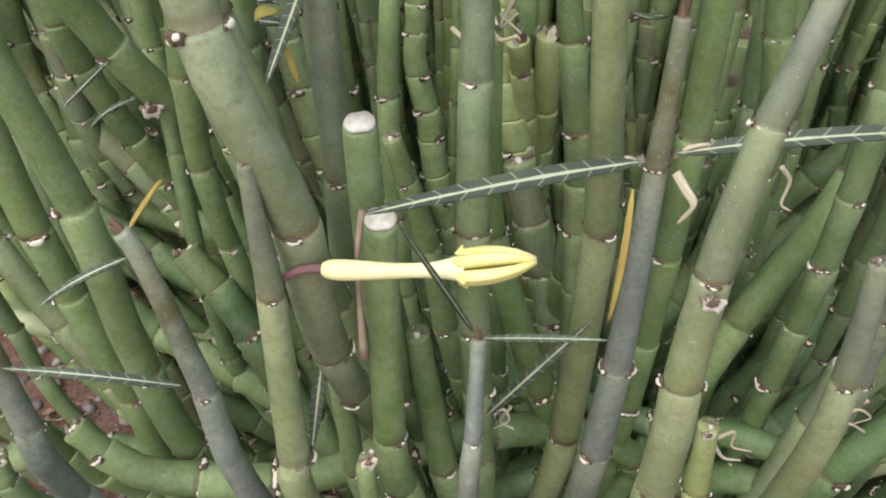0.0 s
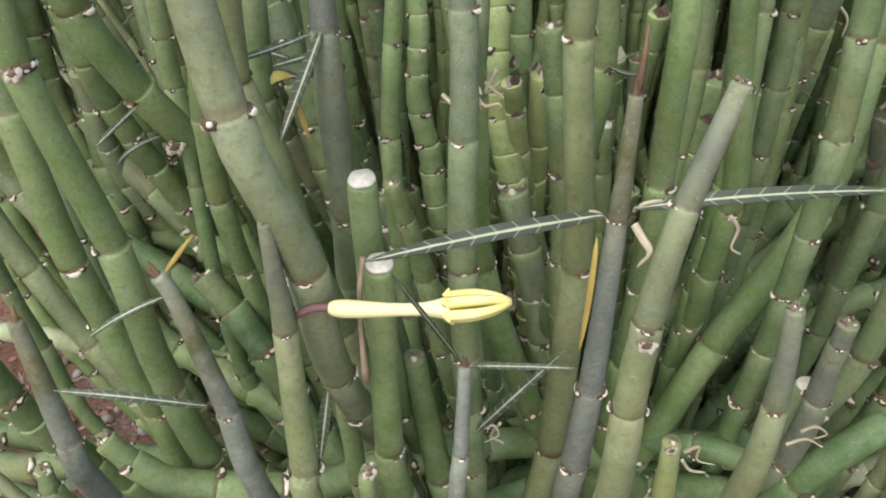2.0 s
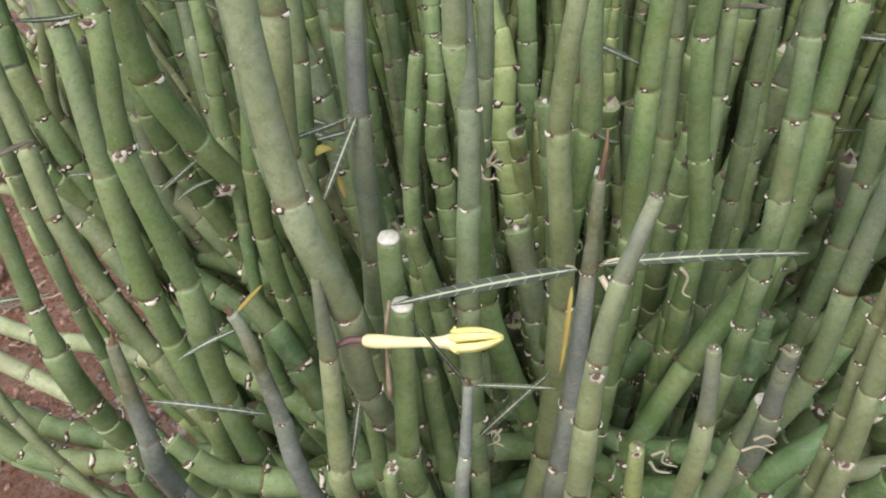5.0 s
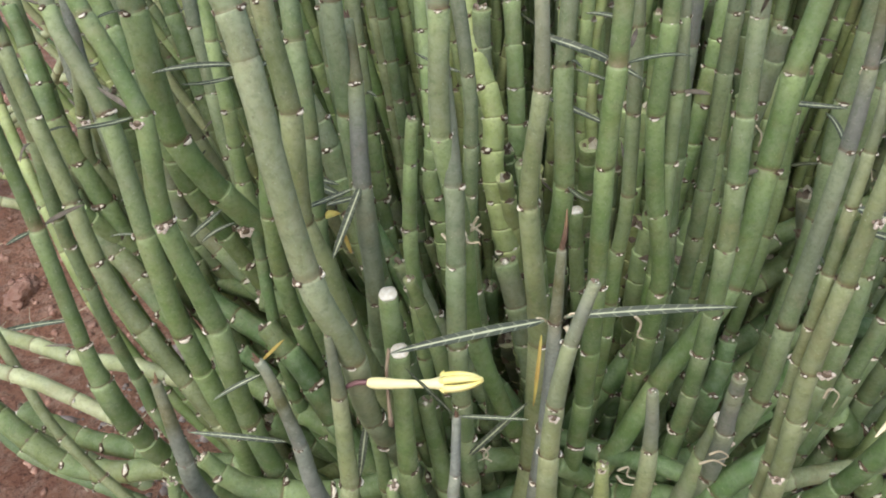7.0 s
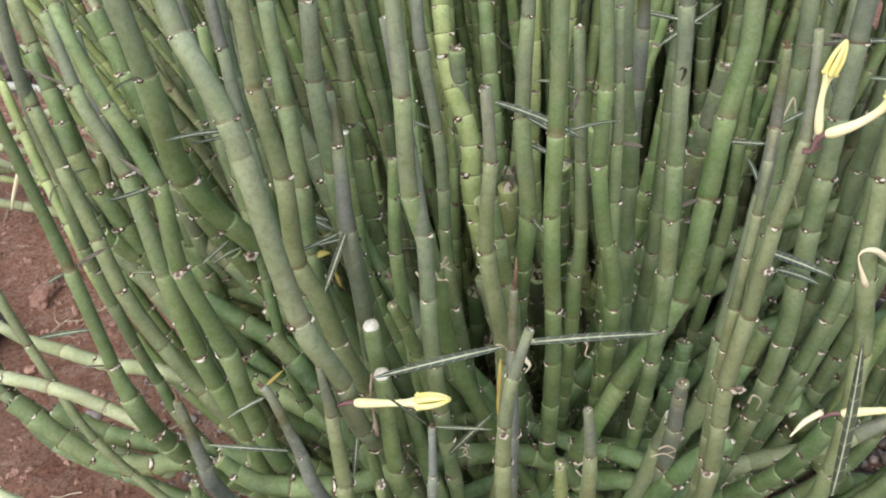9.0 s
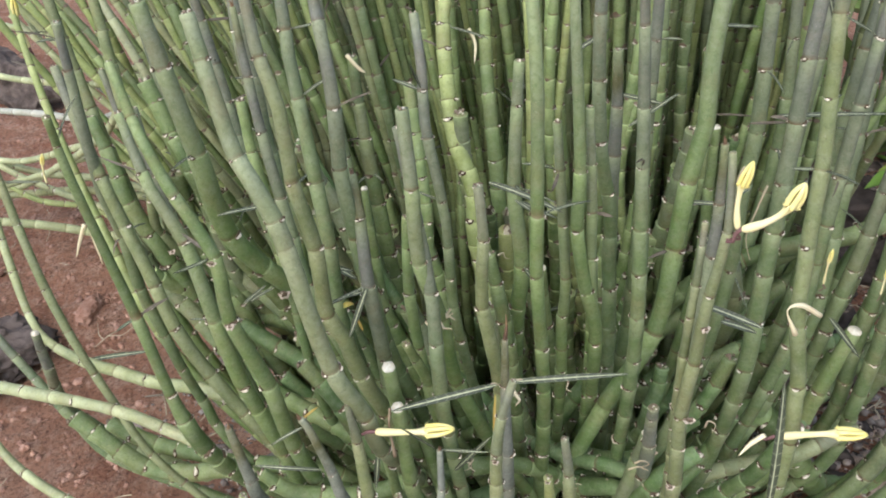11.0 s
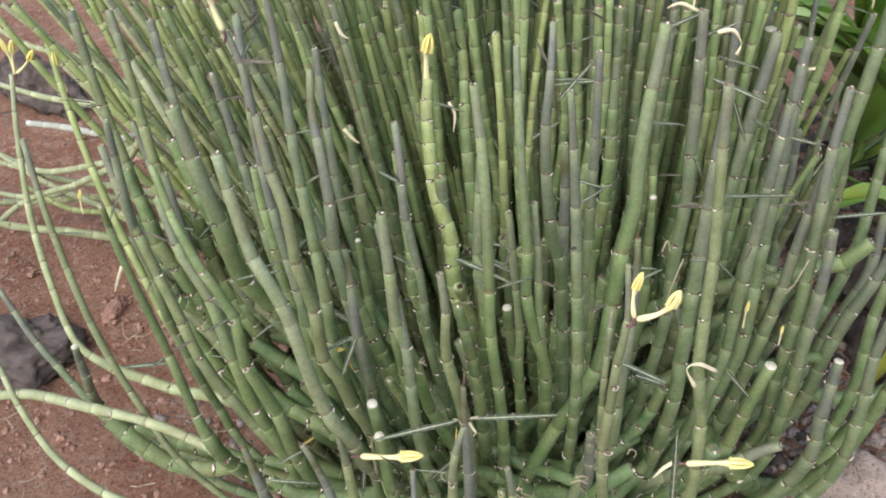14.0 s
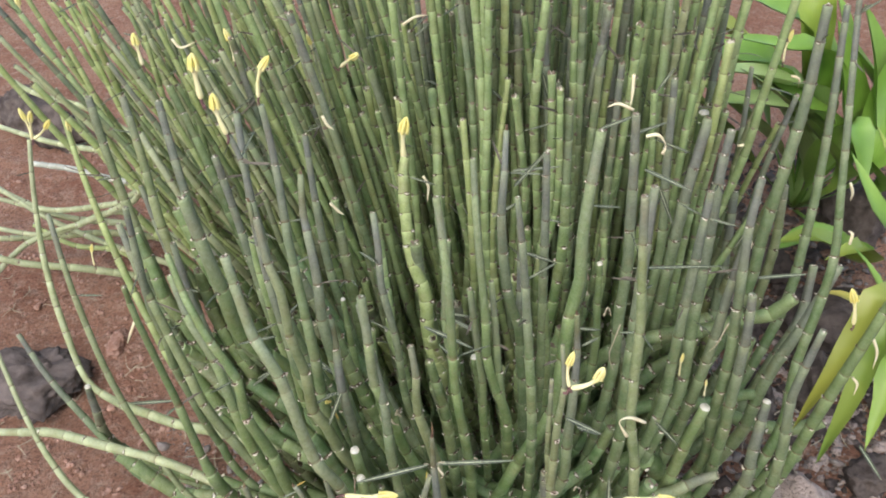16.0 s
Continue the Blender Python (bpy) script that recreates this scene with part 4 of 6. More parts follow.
stem("G", "cut", 0.030, (-0.040, 0.360, 0.376, 0.0024), (-0.040, 0.360, 0.327, 0.0033), (-0.036, 0.355, 0.270, 0.0038))
stem("G", "cut", 0.030, (0.077, 0.350, 0.313, 0.0040), (0.080, 0.350, 0.269, 0.0046), (0.086, 0.350, 0.211, 0.0048))
stem("G", "cut", 0.030, (0.140, 0.330, 0.405, 0.0025), (0.142, 0.330, 0.363, 0.0034), (0.142, 0.330, 0.299, 0.0040))
stem("G", "cut", 0.030, (0.218, 0.520, 0.549, 0.0022), (0.218, 0.510, 0.500, 0.0032), (0.217, 0.500, 0.433, 0.0038))
stem("K", "cut", 0.030, (0.086, 0.560, 0.517, 0.0025), (0.081, 0.550, 0.465, 0.0035), (0.078, 0.540, 0.398, 0.0041))
stem("G", "cut", 0.030, (-0.194, 0.362, 0.216, 0.0027), (-0.176, 0.360, 0.185, 0.0042), (-0.155, 0.360, 0.139, 0.0048))
stem("K", "dry", 0.030, (0.121, 0.250, 0.561, 0.0019), (0.124, 0.250, 0.514, 0.0027), (0.127, 0.250, 0.434, 0.0036), (0.129, 0.250, 0.331, 0.0043))
stem("K", "dry", 0.030, (0.012, 0.220, 0.495, 0.0023), (0.016, 0.216, 0.456, 0.0028), (0.020, 0.212, 0.401, 0.0035), (0.020, 0.210, 0.322, 0.0042))
stem("K", "dry", 0.030, (0.142, 0.330, 0.545, 0.0026), (0.141, 0.330, 0.478, 0.0034), (0.139, 0.330, 0.396, 0.0041), (0.137, 0.330, 0.299, 0.0048))
stem("K", "dry", 0.035, (0.253, 0.460, 0.536, 0.0030), (0.252, 0.450, 0.451, 0.0039), (0.252, 0.440, 0.355, 0.0046))
stem("V", "dry", 0.016, (0.025, 0.400, 0.409, 0.0052), (0.026, 0.400, 0.362, 0.0059), (0.034, 0.400, 0.288, 0.0066), (0.046, 0.400, 0.214, 0.0066))
stem("K", "dry", 0.035, (-0.064, 0.420, 0.513, 0.0026), (-0.063, 0.410, 0.448, 0.0035), (-0.058, 0.400, 0.363, 0.0042))
stem("K", "dry", 0.035, (-0.273, 0.500, 0.411, 0.0027), (-0.256, 0.479, 0.337, 0.0037), (-0.237, 0.461, 0.264, 0.0044), (-0.206, 0.440, 0.178, 0.0050))
stem("K", "dry", 0.030, (-0.182, 0.360, 0.443, 0.0027), (-0.177, 0.351, 0.385, 0.0036), (-0.161, 0.339, 0.302, 0.0046), (-0.144, 0.330, 0.213, 0.0051))
stem("G", "dry", 0.022, (0.046, 0.280, 0.379, 0.0039), (0.055, 0.280, 0.309, 0.0049), (0.059, 0.280, 0.214, 0.0052))
stem("K", "dry", 0.035, (0.345, 0.700, 0.494, 0.0038), (0.336, 0.680, 0.416, 0.0044), (0.325, 0.660, 0.315, 0.0050))
stem("K", "dry", 0.035, (0.360, 0.620, 0.465, 0.0024), (0.355, 0.600, 0.389, 0.0032), (0.345, 0.580, 0.306, 0.0039), (0.328, 0.560, 0.207, 0.0046))
stem("K", "flower", 0.035, (-0.092, 0.325, 0.569, 0.0023), (-0.085, 0.320, 0.547, 0.0025), (-0.083, 0.315, 0.517, 0.0029), (-0.080, 0.310, 0.477, 0.0033), (-0.077, 0.305, 0.422, 0.0037))
stem("G", "dry", 0.025, (-0.111, 0.360, 0.243, 0.0065), (-0.087, 0.360, 0.236, 0.0066), (-0.061, 0.350, 0.211, 0.0069))

# stout branches of the middle
stem("G", "dry", 0.020, (-0.249, 0.420, 0.408, 0.0044), (-0.241, 0.412, 0.386, 0.0053), (-0.235, 0.405, 0.366, 0.0059), (-0.232, 0.400, 0.346, 0.0061), (-0.223, 0.400, 0.318, 0.0065), (-0.215, 0.400, 0.288, 0.0070), (-0.205, 0.400, 0.252, 0.0074), (-0.195, 0.400, 0.213, 0.0076), joints=(0.0247, 0.0468, 0.0676, 0.0970, 0.1281, 0.1654, 0.2057,))
stem("O", "dry", 0.030, (-0.196, 0.385, 0.406, 0.0028), (-0.207, 0.395, 0.367, 0.0036), (-0.218, 0.403, 0.319, 0.0042), (-0.213, 0.410, 0.293, 0.0072), (-0.209, 0.420, 0.253, 0.0082))
stem("V", "dry", 0.018, (-0.268, 0.440, 0.345, 0.0060), (-0.263, 0.435, 0.318, 0.0068), (-0.253, 0.430, 0.297, 0.0072), (-0.243, 0.425, 0.275, 0.0075), (-0.240, 0.420, 0.237, 0.0081), (-0.227, 0.410, 0.200, 0.0086), joints=(0.0279, 0.0517, 0.0764, 0.1148, 0.1553,))
stem("G", "dry", 0.022, (-0.176, 0.390, 0.404, 0.0047), (-0.168, 0.385, 0.385, 0.0056), (-0.163, 0.385, 0.363, 0.0060), (-0.156, 0.385, 0.329, 0.0061), (-0.151, 0.390, 0.300, 0.0066))
stem("V", "dry", 0.018, (-0.186, 0.430, 0.281, 0.0062), (-0.171, 0.425, 0.258, 0.0073), (-0.153, 0.420, 0.241, 0.0076), (-0.136, 0.415, 0.222, 0.0080), (-0.114, 0.410, 0.196, 0.0081), joints=(0.0279, 0.0532, 0.0791, 0.1136,))
stem("G", "dry", 0.024, (-0.180, 0.450, 0.267, 0.0060), (-0.162, 0.445, 0.249, 0.0067), (-0.142, 0.440, 0.225, 0.0075), (-0.115, 0.430, 0.196, 0.0079))
stem("F", "dry", 0.030, (-0.114, 0.370, 0.440, 0.0034), (-0.113, 0.365, 0.405, 0.0037), (-0.109, 0.360, 0.369, 0.0041), (-0.109, 0.360, 0.348, 0.0041), (-0.108, 0.360, 0.326, 0.0045), (-0.102, 0.355, 0.301, 0.0046), joints=(0.0354, 0.0719, 0.0929, 0.1150, 0.1411,))
stem("D", "dry", 0.030, (-0.090, 0.400, 0.393, 0.0048), (-0.077, 0.390, 0.371, 0.0054), (-0.067, 0.385, 0.347, 0.0060), (-0.054, 0.380, 0.320, 0.0061), (-0.042, 0.370, 0.294, 0.0061))
stem("D", "dry", 0.030, (-0.172, 0.430, 0.207, 0.0061), (-0.136, 0.420, 0.205, 0.0067), (-0.099, 0.400, 0.205, 0.0068), (-0.067, 0.380, 0.205, 0.0069))
stem("D", "dry", 0.030, (-0.171, 0.400, 0.223, 0.0062), (-0.141, 0.390, 0.206, 0.0076), (-0.107, 0.375, 0.194, 0.0081), (-0.063, 0.360, 0.177, 0.0083))
stem("D", "dry", 0.025, (-0.130, 0.360, 0.201, 0.0055), (-0.105, 0.355, 0.175, 0.0063), (-0.073, 0.340, 0.159, 0.0069))

# branches at the open side
stem("D", "dry", 0.030, (0.182, 0.300, 0.217, 0.0054), (0.158, 0.285, 0.212, 0.0065), (0.140, 0.275, 0.202, 0.0074), (0.124, 0.280, 0.195, 0.0077), (0.107, 0.290, 0.186, 0.0079))
stem("D", "dry", 0.030, (0.172, 0.245, 0.245, 0.0055), (0.154, 0.240, 0.234, 0.0062), (0.145, 0.240, 0.222, 0.0064), (0.138, 0.245, 0.200, 0.0066))
stem("D", "dry", 0.030, (0.130, 0.250, 0.200, 0.0053), (0.119, 0.260, 0.193, 0.0062), (0.104, 0.270, 0.180, 0.0068))
stem("D", "dry", 0.016, (0.158, 0.310, 0.257, 0.0047), (0.155, 0.305, 0.240, 0.0054), (0.151, 0.300, 0.229, 0.0058), (0.148, 0.300, 0.209, 0.0062), (0.141, 0.300, 0.192, 0.0063))
stem("G", "dry", 0.022, (0.379, 0.420, 0.324, 0.0056), (0.360, 0.420, 0.302, 0.0073), (0.339, 0.420, 0.297, 0.0072), (0.313, 0.420, 0.285, 0.0073))
stem("D", "dry", 0.025, (0.368, 0.420, 0.189, 0.0051), (0.348, 0.420, 0.187, 0.0062), (0.317, 0.410, 0.187, 0.0067))
stem("K", "cut", 0.030, (0.353, 0.360, 0.244, 0.0041), (0.350, 0.355, 0.213, 0.0053), (0.347, 0.350, 0.181, 0.0059), (0.343, 0.345, 0.127, 0.0067))
stem("G", "dry", 0.020, (0.314, 0.460, 0.263, 0.0054), (0.293, 0.450, 0.255, 0.0070), (0.264, 0.440, 0.250, 0.0080), (0.230, 0.430, 0.227, 0.0086))
stem("D", "dry", 0.020, (0.288, 0.440, 0.233, 0.0060), (0.259, 0.430, 0.218, 0.0076), (0.231, 0.420, 0.194, 0.0082))
stem("G", "dry", 0.020, (0.354, 0.440, 0.250, 0.0049), (0.339, 0.430, 0.185, 0.0068), (0.308, 0.420, 0.132, 0.0082), (0.270, 0.400, 0.117, 0.0087))
stem("K", "dry", 0.030, (0.431, 0.520, 0.281, 0.0041), (0.422, 0.500, 0.224, 0.0053), (0.395, 0.480, 0.176, 0.0066), (0.365, 0.460, 0.124, 0.0073))
stem("K", "dry", 0.030, (0.430, 0.460, 0.330, 0.0043), (0.403, 0.440, 0.273, 0.0054), (0.381, 0.430, 0.226, 0.0061), (0.367, 0.420, 0.191, 0.0062), (0.351, 0.410, 0.131, 0.0070))
stem("O", "dry", 0.030, (0.412, 0.600, 0.330, 0.0042), (0.407, 0.580, 0.258, 0.0055), (0.392, 0.560, 0.189, 0.0063), (0.369, 0.540, 0.115, 0.0071))
stem("K", "dry", 0.030, (0.344, 0.550, 0.357, 0.0044), (0.340, 0.530, 0.290, 0.0051), (0.329, 0.500, 0.226, 0.0058), (0.314, 0.480, 0.158, 0.0065))
stem("O", "dry", 0.030, (0.311, 0.330, 0.171, 0.0043), (0.293, 0.330, 0.162, 0.0053), (0.267, 0.320, 0.156, 0.0058))

# ---- corky growths ----


def popcorn(k):
    """A knot of pale corky lumps on a dark bed."""
    bm = lump(rng, 0.75, 0.5, 2, 0.6)
    for j in range(11):
        one = lump(rng, rng.uniform(0.2, 0.42), 0.7, 2, 0.9)
        a, far = 2.4 * j, 0.75 * math.sqrt(j / 11)
        shift = Vector((0.35 - 0.2 * far + rng.uniform(-0.05, 0.1), far * math.cos(a) * 1.2, far * math.sin(a) * 0.75))
        for v in one.verts:
            v.co += shift
        me = mesh_of("lump", one, [])
        n = len(bm.faces)
        bm.from_mesh(me)
        bm.faces.ensure_lookup_table()
        for f in bm.faces[n:]:
            f.material_index = 1 if j % 3 else 2
        bpy.data.meshes.remove(me)
    for v in bm.verts:
        v.co.x *= 0.6
    return mesh_of("corky_knot", bm, [PIT, CORK, CRUMB])


KNOTS = [popcorn(k) for k in range(3)]
for n, (x, y, z, r, side) in enumerate((
        (-0.085, 0.2035, 0.433, 0.0032, 0.2), (-0.085, 0.2025, 0.393, 0.0036, 0.0), (-0.100, 0.326, 0.314, 0.0062, 0.5),
        (-0.094, 0.175, 0.290, 0.0032, 0.1), (-0.003, 0.166, 0.302, 0.0030, 0.0), (0.0765, 0.183, 0.2945, 0.0026, 0.0),
        (0.1445, 0.1705, 0.357, 0.0038, -0.1), (0.1455, 0.1675, 0.418, 0.0030, 0.2), (0.1405, 0.176, 0.300, 0.0036, -0.2),
        (0.142, 0.2365, 0.256, 0.0042, -0.3), (-0.118, 0.231, 0.421, 0.0026, 0.3), (0.0525, 0.1325, 0.372, 0.0026, -0.4))):
    part("corky_knot", KNOTS[n % 3], shrub, "pale corky knot at a joint").matrix_local = basis(Vector((x, y, z)), Vector((side, -1, 0.35)), Vector((0, 0.3, 1)), 0.72 * r)

# ---- narrow leaves ----
blade((0.052, 0.186, 0.366), (-0.001, 0.172, 0.362), .0022, 0.0037, label="narrow grey-green leaf with pale veins")
blade((0.059, 0.186, 0.368), (0.117, 0.186, 0.373), .003, 0.0034, label="narrow grey-green leaf with pale veins")
blade((-0.042, 0.169, 0.321), (-0.077, 0.166, 0.328), .004, 0.0023, label="narrow grey-green leaf with pale veins")
blade((0.022, 0.175, 0.330), (0.047, 0.170, 0.334), .001, 0.0017, label="narrow grey-green leaf with pale veins")
blade((0.024, 0.200, 0.283), (0.047, 0.190, 0.323), .001, 0.0031, label="narrow grey-green leaf with pale veins")
blade((0.020, 0.172, 0.334), (0.007, 0.152, 0.373), .0, 0.0012, label="narrow grey-green leaf with pale veins")
blade((-0.016, 0.190, 0.310), (-0.020, 0.185, 0.285), .0, 0.0033, label="narrow grey-green leaf with pale veins")
blade((-0.047, 0.170, 0.353), (-0.064, 0.165, 0.345), .002, 0.0017, label="narrow grey-green leaf with pale veins")
blade((-0.127, 0.330, 0.304), (-0.106, 0.330, 0.317), .003, 0.0022, label="narrow grey-green leaf with pale veins")
blade((-0.017, 0.232, 0.394), (-0.029, 0.222, 0.367), .0, 0.0035, label="narrow grey-green leaf with pale veins")
blade((-0.064, 0.250, 0.436), (-0.092, 0.240, 0.437), .002, 0.0023, label="narrow grey-green leaf with pale veins")
blade((-0.053, 0.300, 0.357), (-0.035, 0.280, 0.362), .0, 0.0039, label="narrow grey-green leaf with pale veins")
blade((-0.119, 0.300, 0.327), (-0.100, 0.300, 0.343), .0, 0.0024, label="narrow grey-green leaf with pale veins")
blade((-0.337, 0.420, 0.164), (-0.255, 0.400, 0.194), .004, 0.0043, label="narrow grey-green leaf with pale veins")
blade((0.161, 0.200, 0.394), (0.179, 0.200, 0.386), .002, 0.0032, label="narrow grey-green leaf with pale veins")
blade((0.182, 0.150, 0.318), (0.181, 0.160, 0.393), .002, 0.0043, label="narrow grey-green leaf with pale veins")
blade((0.050, 0.250, 0.446), (0.087, 0.240, 0.433), .003, 0.0033, label="narrow grey-green leaf with pale veins")
blade((0.125, 0.300, 0.448), (0.151, 0.300, 0.467), .0, 0.0023, label="narrow grey-green leaf with pale veins")
blade((0.179, 0.350, 0.483), (0.201, 0.350, 0.481), .0, 0.0022, label="narrow grey-green leaf with pale veins")
blade((0.218, 0.360, 0.510), (0.255, 0.350, 0.495), .0, 0.0035, label="narrow grey-green leaf with pale veins")
blade((0.334, 0.400, 0.365), (0.378, 0.400, 0.369), .001, 0.0036, label="narrow grey-green leaf with pale veins")
blade((0.115, 0.380, 0.498), (0.154, 0.380, 0.501), .0, 0.0028, label="narrow grey-green leaf with pale veins")
blade((0.184, 0.380, 0.535), (0.213, 0.370, 0.553), .0, 0.0030, label="narrow grey-green leaf with pale veins")
blade((0.206, 0.380, 0.528), (0.237, 0.380, 0.540), .0, 0.0026, label="narrow grey-green leaf with pale veins")
blade((0.098, 0.360, 0.466), (0.119, 0.360, 0.480), .0, 0.0028, label="narrow grey-green leaf with pale veins")
blade((0.117, 0.360, 0.496), (0.142, 0.360, 0.527), .0, 0.0036, label="narrow grey-green leaf with pale veins")
blade((0.141, 0.450, 0.550), (0.147, 0.450, 0.523), .0, 0.0043, label="narrow grey-green leaf with pale veins")
blade((0.225, 0.330, 0.514), (0.239, 0.330, 0.477), .0, 0.0030, label="narrow grey-green leaf with pale veins")
blade((0.058, 0.320, 0.392), (0.087, 0.310, 0.382), .0, 0.0029, label="narrow grey-green leaf with pale veins")
blade((0.153, 0.200, 0.404), (0.178, 0.190, 0.398), .001, 0.0036, label="narrow grey-green leaf with pale veins")
blade((0.123, 0.330, 0.453), (0.148, 0.320, 0.450), .0, 0.0027, label="narrow grey-green leaf with pale veins")
blade((0.211, 0.330, 0.435), (0.283, 0.340, 0.428), .001, 0.0027, label="narrow grey-green leaf with pale veins")
blade((0.220, 0.220, 0.378), (0.240, 0.220, 0.350), .0, 0.0030, label="narrow grey-green leaf with pale veins")
blade((0.157, 0.300, 0.398), (0.186, 0.300, 0.395), .0, 0.0027, label="narrow grey-green leaf with pale veins")
blade((-0.033, 0.240, 0.381), (-0.019, 0.240, 0.385), .0, 0.0022, label="narrow grey-green leaf with pale veins")
blade((-0.059, 0.280, 0.375), (-0.036, 0.280, 0.368), .0, 0.0033, label="narrow grey-green leaf with pale veins")
blade((0.446, 0.350, 0.193), (0.466, 0.330, 0.167), .0, 0.0038, label="narrow grey-green leaf with pale veins")
blade((0.297, 0.360, 0.431), (0.307, 0.360, 0.454), .0, 0.0028, label="narrow grey-green leaf with pale veins")
blade((0.245, 0.420, 0.566), (0.231, 0.420, 0.544), .0, 0.0027, label="narrow grey-green leaf with pale veins")
blade((0.051, 0.184, 0.361), (0.049, 0.182, 0.329), .003, 0.0014, RUST, name="withered_leaf", label="withered orange-brown leaf")
blade((-0.033, 0.235, 0.378), (-0.027, 0.235, 0.380), .002, 0.0030, RUST, name="withered_leaf", label="withered orange-brown leaf")
blade((-0.025, 0.230, 0.373), (-0.023, 0.230, 0.364), .0, 0.0016, RUST, name="withered_leaf", label="withered orange-brown leaf")
blade((-0.045, 0.170, 0.360), (-0.035, 0.165, 0.373), .0, 0.0012, RUST, name="withered_leaf", label="withered orange-brown leaf")
bent_tube("withered_stalk", [(-0.0019, 0.1760, 0.3605, 0.0007), (-0.0031, 0.1740, 0.3517, 0.0006), (-0.0037, 0.1760, 0.3347, 0.0007), (-0.0037, 0.1770, 0.3228, 0.0011)], HUSK, shrub, 7, "thin dried brown stalk")

# ---- dry curls at the joints ----
curl((0.0595, 0.1860, 0.3638), (0.0616, 0.1840, 0.3611), (0.0634, 0.1830, 0.3583), (0.0615, 0.1840, 0.3543), r=0.0009)
curl((0.0594, 0.1860, 0.3636), (0.0614, 0.1840, 0.3604), (0.0630, 0.1830, 0.3576), (0.0610, 0.1840, 0.3532), r=0.0009)
curl((0.2852, 0.3000, 0.4027), (0.2823, 0.3000, 0.3916), (0.2786, 0.3000, 0.3790), (0.2737, 0.3000, 0.3713))
curl((0.1978, 0.2800, 0.4197), (0.1943, 0.2800, 0.4046), (0.1909, 0.2800, 0.3859), (0.1949, 0.2800, 0.3698))
curl((0.0222, 0.2150, 0.3842), (0.0250, 0.2120, 0.3815), (0.0285, 0.2100, 0.3829), (0.0291, 0.2100, 0.3816))
curl((0.0202, 0.2140, 0.3833), (0.0228, 0.2120, 0.3870), (0.0243, 0.2100, 0.3853))
curl((0.0147, 0.2160, 0.3826), (0.0184, 0.2120, 0.3813), (0.0232, 0.2120, 0.3828), (0.0244, 0.2120, 0.3803))
curl((0.0254, 0.2200, 0.2634), (0.0296, 0.2200, 0.2658), (0.0314, 0.2200, 0.2612), (0.0264, 0.2200, 0.2575))
curl((0.0324, 0.2250, 0.2621), (0.0292, 0.2250, 0.2561), (0.0332, 0.2200, 0.2577))
curl((0.0861, 0.2000, 0.2759), (0.0902, 0.2000, 0.2782), (0.0904, 0.2000, 0.2728), (0.0961, 0.2000, 0.2708))
curl((0.0859, 0.2000, 0.2727), (0.0889, 0.2000, 0.2684), (0.0937, 0.2000, 0.2674))
curl((0.1290, 0.2200, 0.2654), (0.1333, 0.2200, 0.2677), (0.1375, 0.2200, 0.2644), (0.1332, 0.2200, 0.2620))
curl((0.1255, 0.2200, 0.2595), (0.1315, 0.2200, 0.2620), (0.1374, 0.2200, 0.2586))
curl((0.0502, 0.3000, 0.3623), (0.0536, 0.3000, 0.3641), (0.0547, 0.3000, 0.3605), (0.0575, 0.3000, 0.3596))
curl((0.0856, 0.2000, 0.3578), (0.0882, 0.2000, 0.3542), (0.0875, 0.2000, 0.3486), (0.0901, 0.2000, 0.3467))
curl((0.1609, 0.2000, 0.3191), (0.1622, 0.2000, 0.3238), (0.1662, 0.2000, 0.3208), (0.1652, 0.2000, 0.3144))
curl((0.1180, 0.2600, 0.2143), (0.1251, 0.2600, 0.2190), (0.1234, 0.2600, 0.2055), (0.1286, 0.2500, 0.2147))
curl((0.1177, 0.2600, 0.2007), (0.1261, 0.2600, 0.1940), (0.1306, 0.2500, 0.2103))
curl((-0.3885, 0.6000, 0.0625), (-0.3979, 0.6000, 0.0551), (-0.3970, 0.6000, 0.0440), (-0.3857, 0.6000, 0.0515))
curl((0.1641, 0.3500, 0.3637), (0.1678, 0.3500, 0.3587), (0.1674, 0.3500, 0.3519))
curl((0.1429, 0.3500, 0.3202), (0.1480, 0.3500, 0.3165), (0.1544, 0.3500, 0.3154))
curl((0.0230, 0.2200, 0.3862), (0.0265, 0.2200, 0.3831), (0.0300, 0.2200, 0.3800))
curl((0.0280, 0.2200, 0.3877), (0.0252, 0.2200, 0.3816), (0.0291, 0.2200, 0.3846))
curl((0.1871, 0.3000, 0.4106), (0.1900, 0.3000, 0.4199), (0.1927, 0.3000, 0.4104))
bent_tube("young_leaf", [(*(0.057, 0.190, 0.393), 0.0011), (*(0.058, 0.190, 0.401), 0.0008), (*(0.058, 0.190, 0.409), 0.0002)], BUD, shrub, 6, "small dark folded young leaf")
bent_tube("leaf_stalk", [(0.0491, 0.1860, 0.3669, 0.00045), (0.0509, 0.1870, 0.3662, 0.00045), (0.0527, 0.1880, 0.3641, 0.00045)], STRAW, shrub, 7, "thin yellowish leaf stalk")
bent_tube("leaf_stalk", [(0.0650, 0.1860, 0.3700, 0.00045), (0.0611, 0.1860, 0.3692, 0.00045), (0.0591, 0.1870, 0.3665, 0.00045)], STRAW, shrub, 7, "thin yellowish leaf stalk")

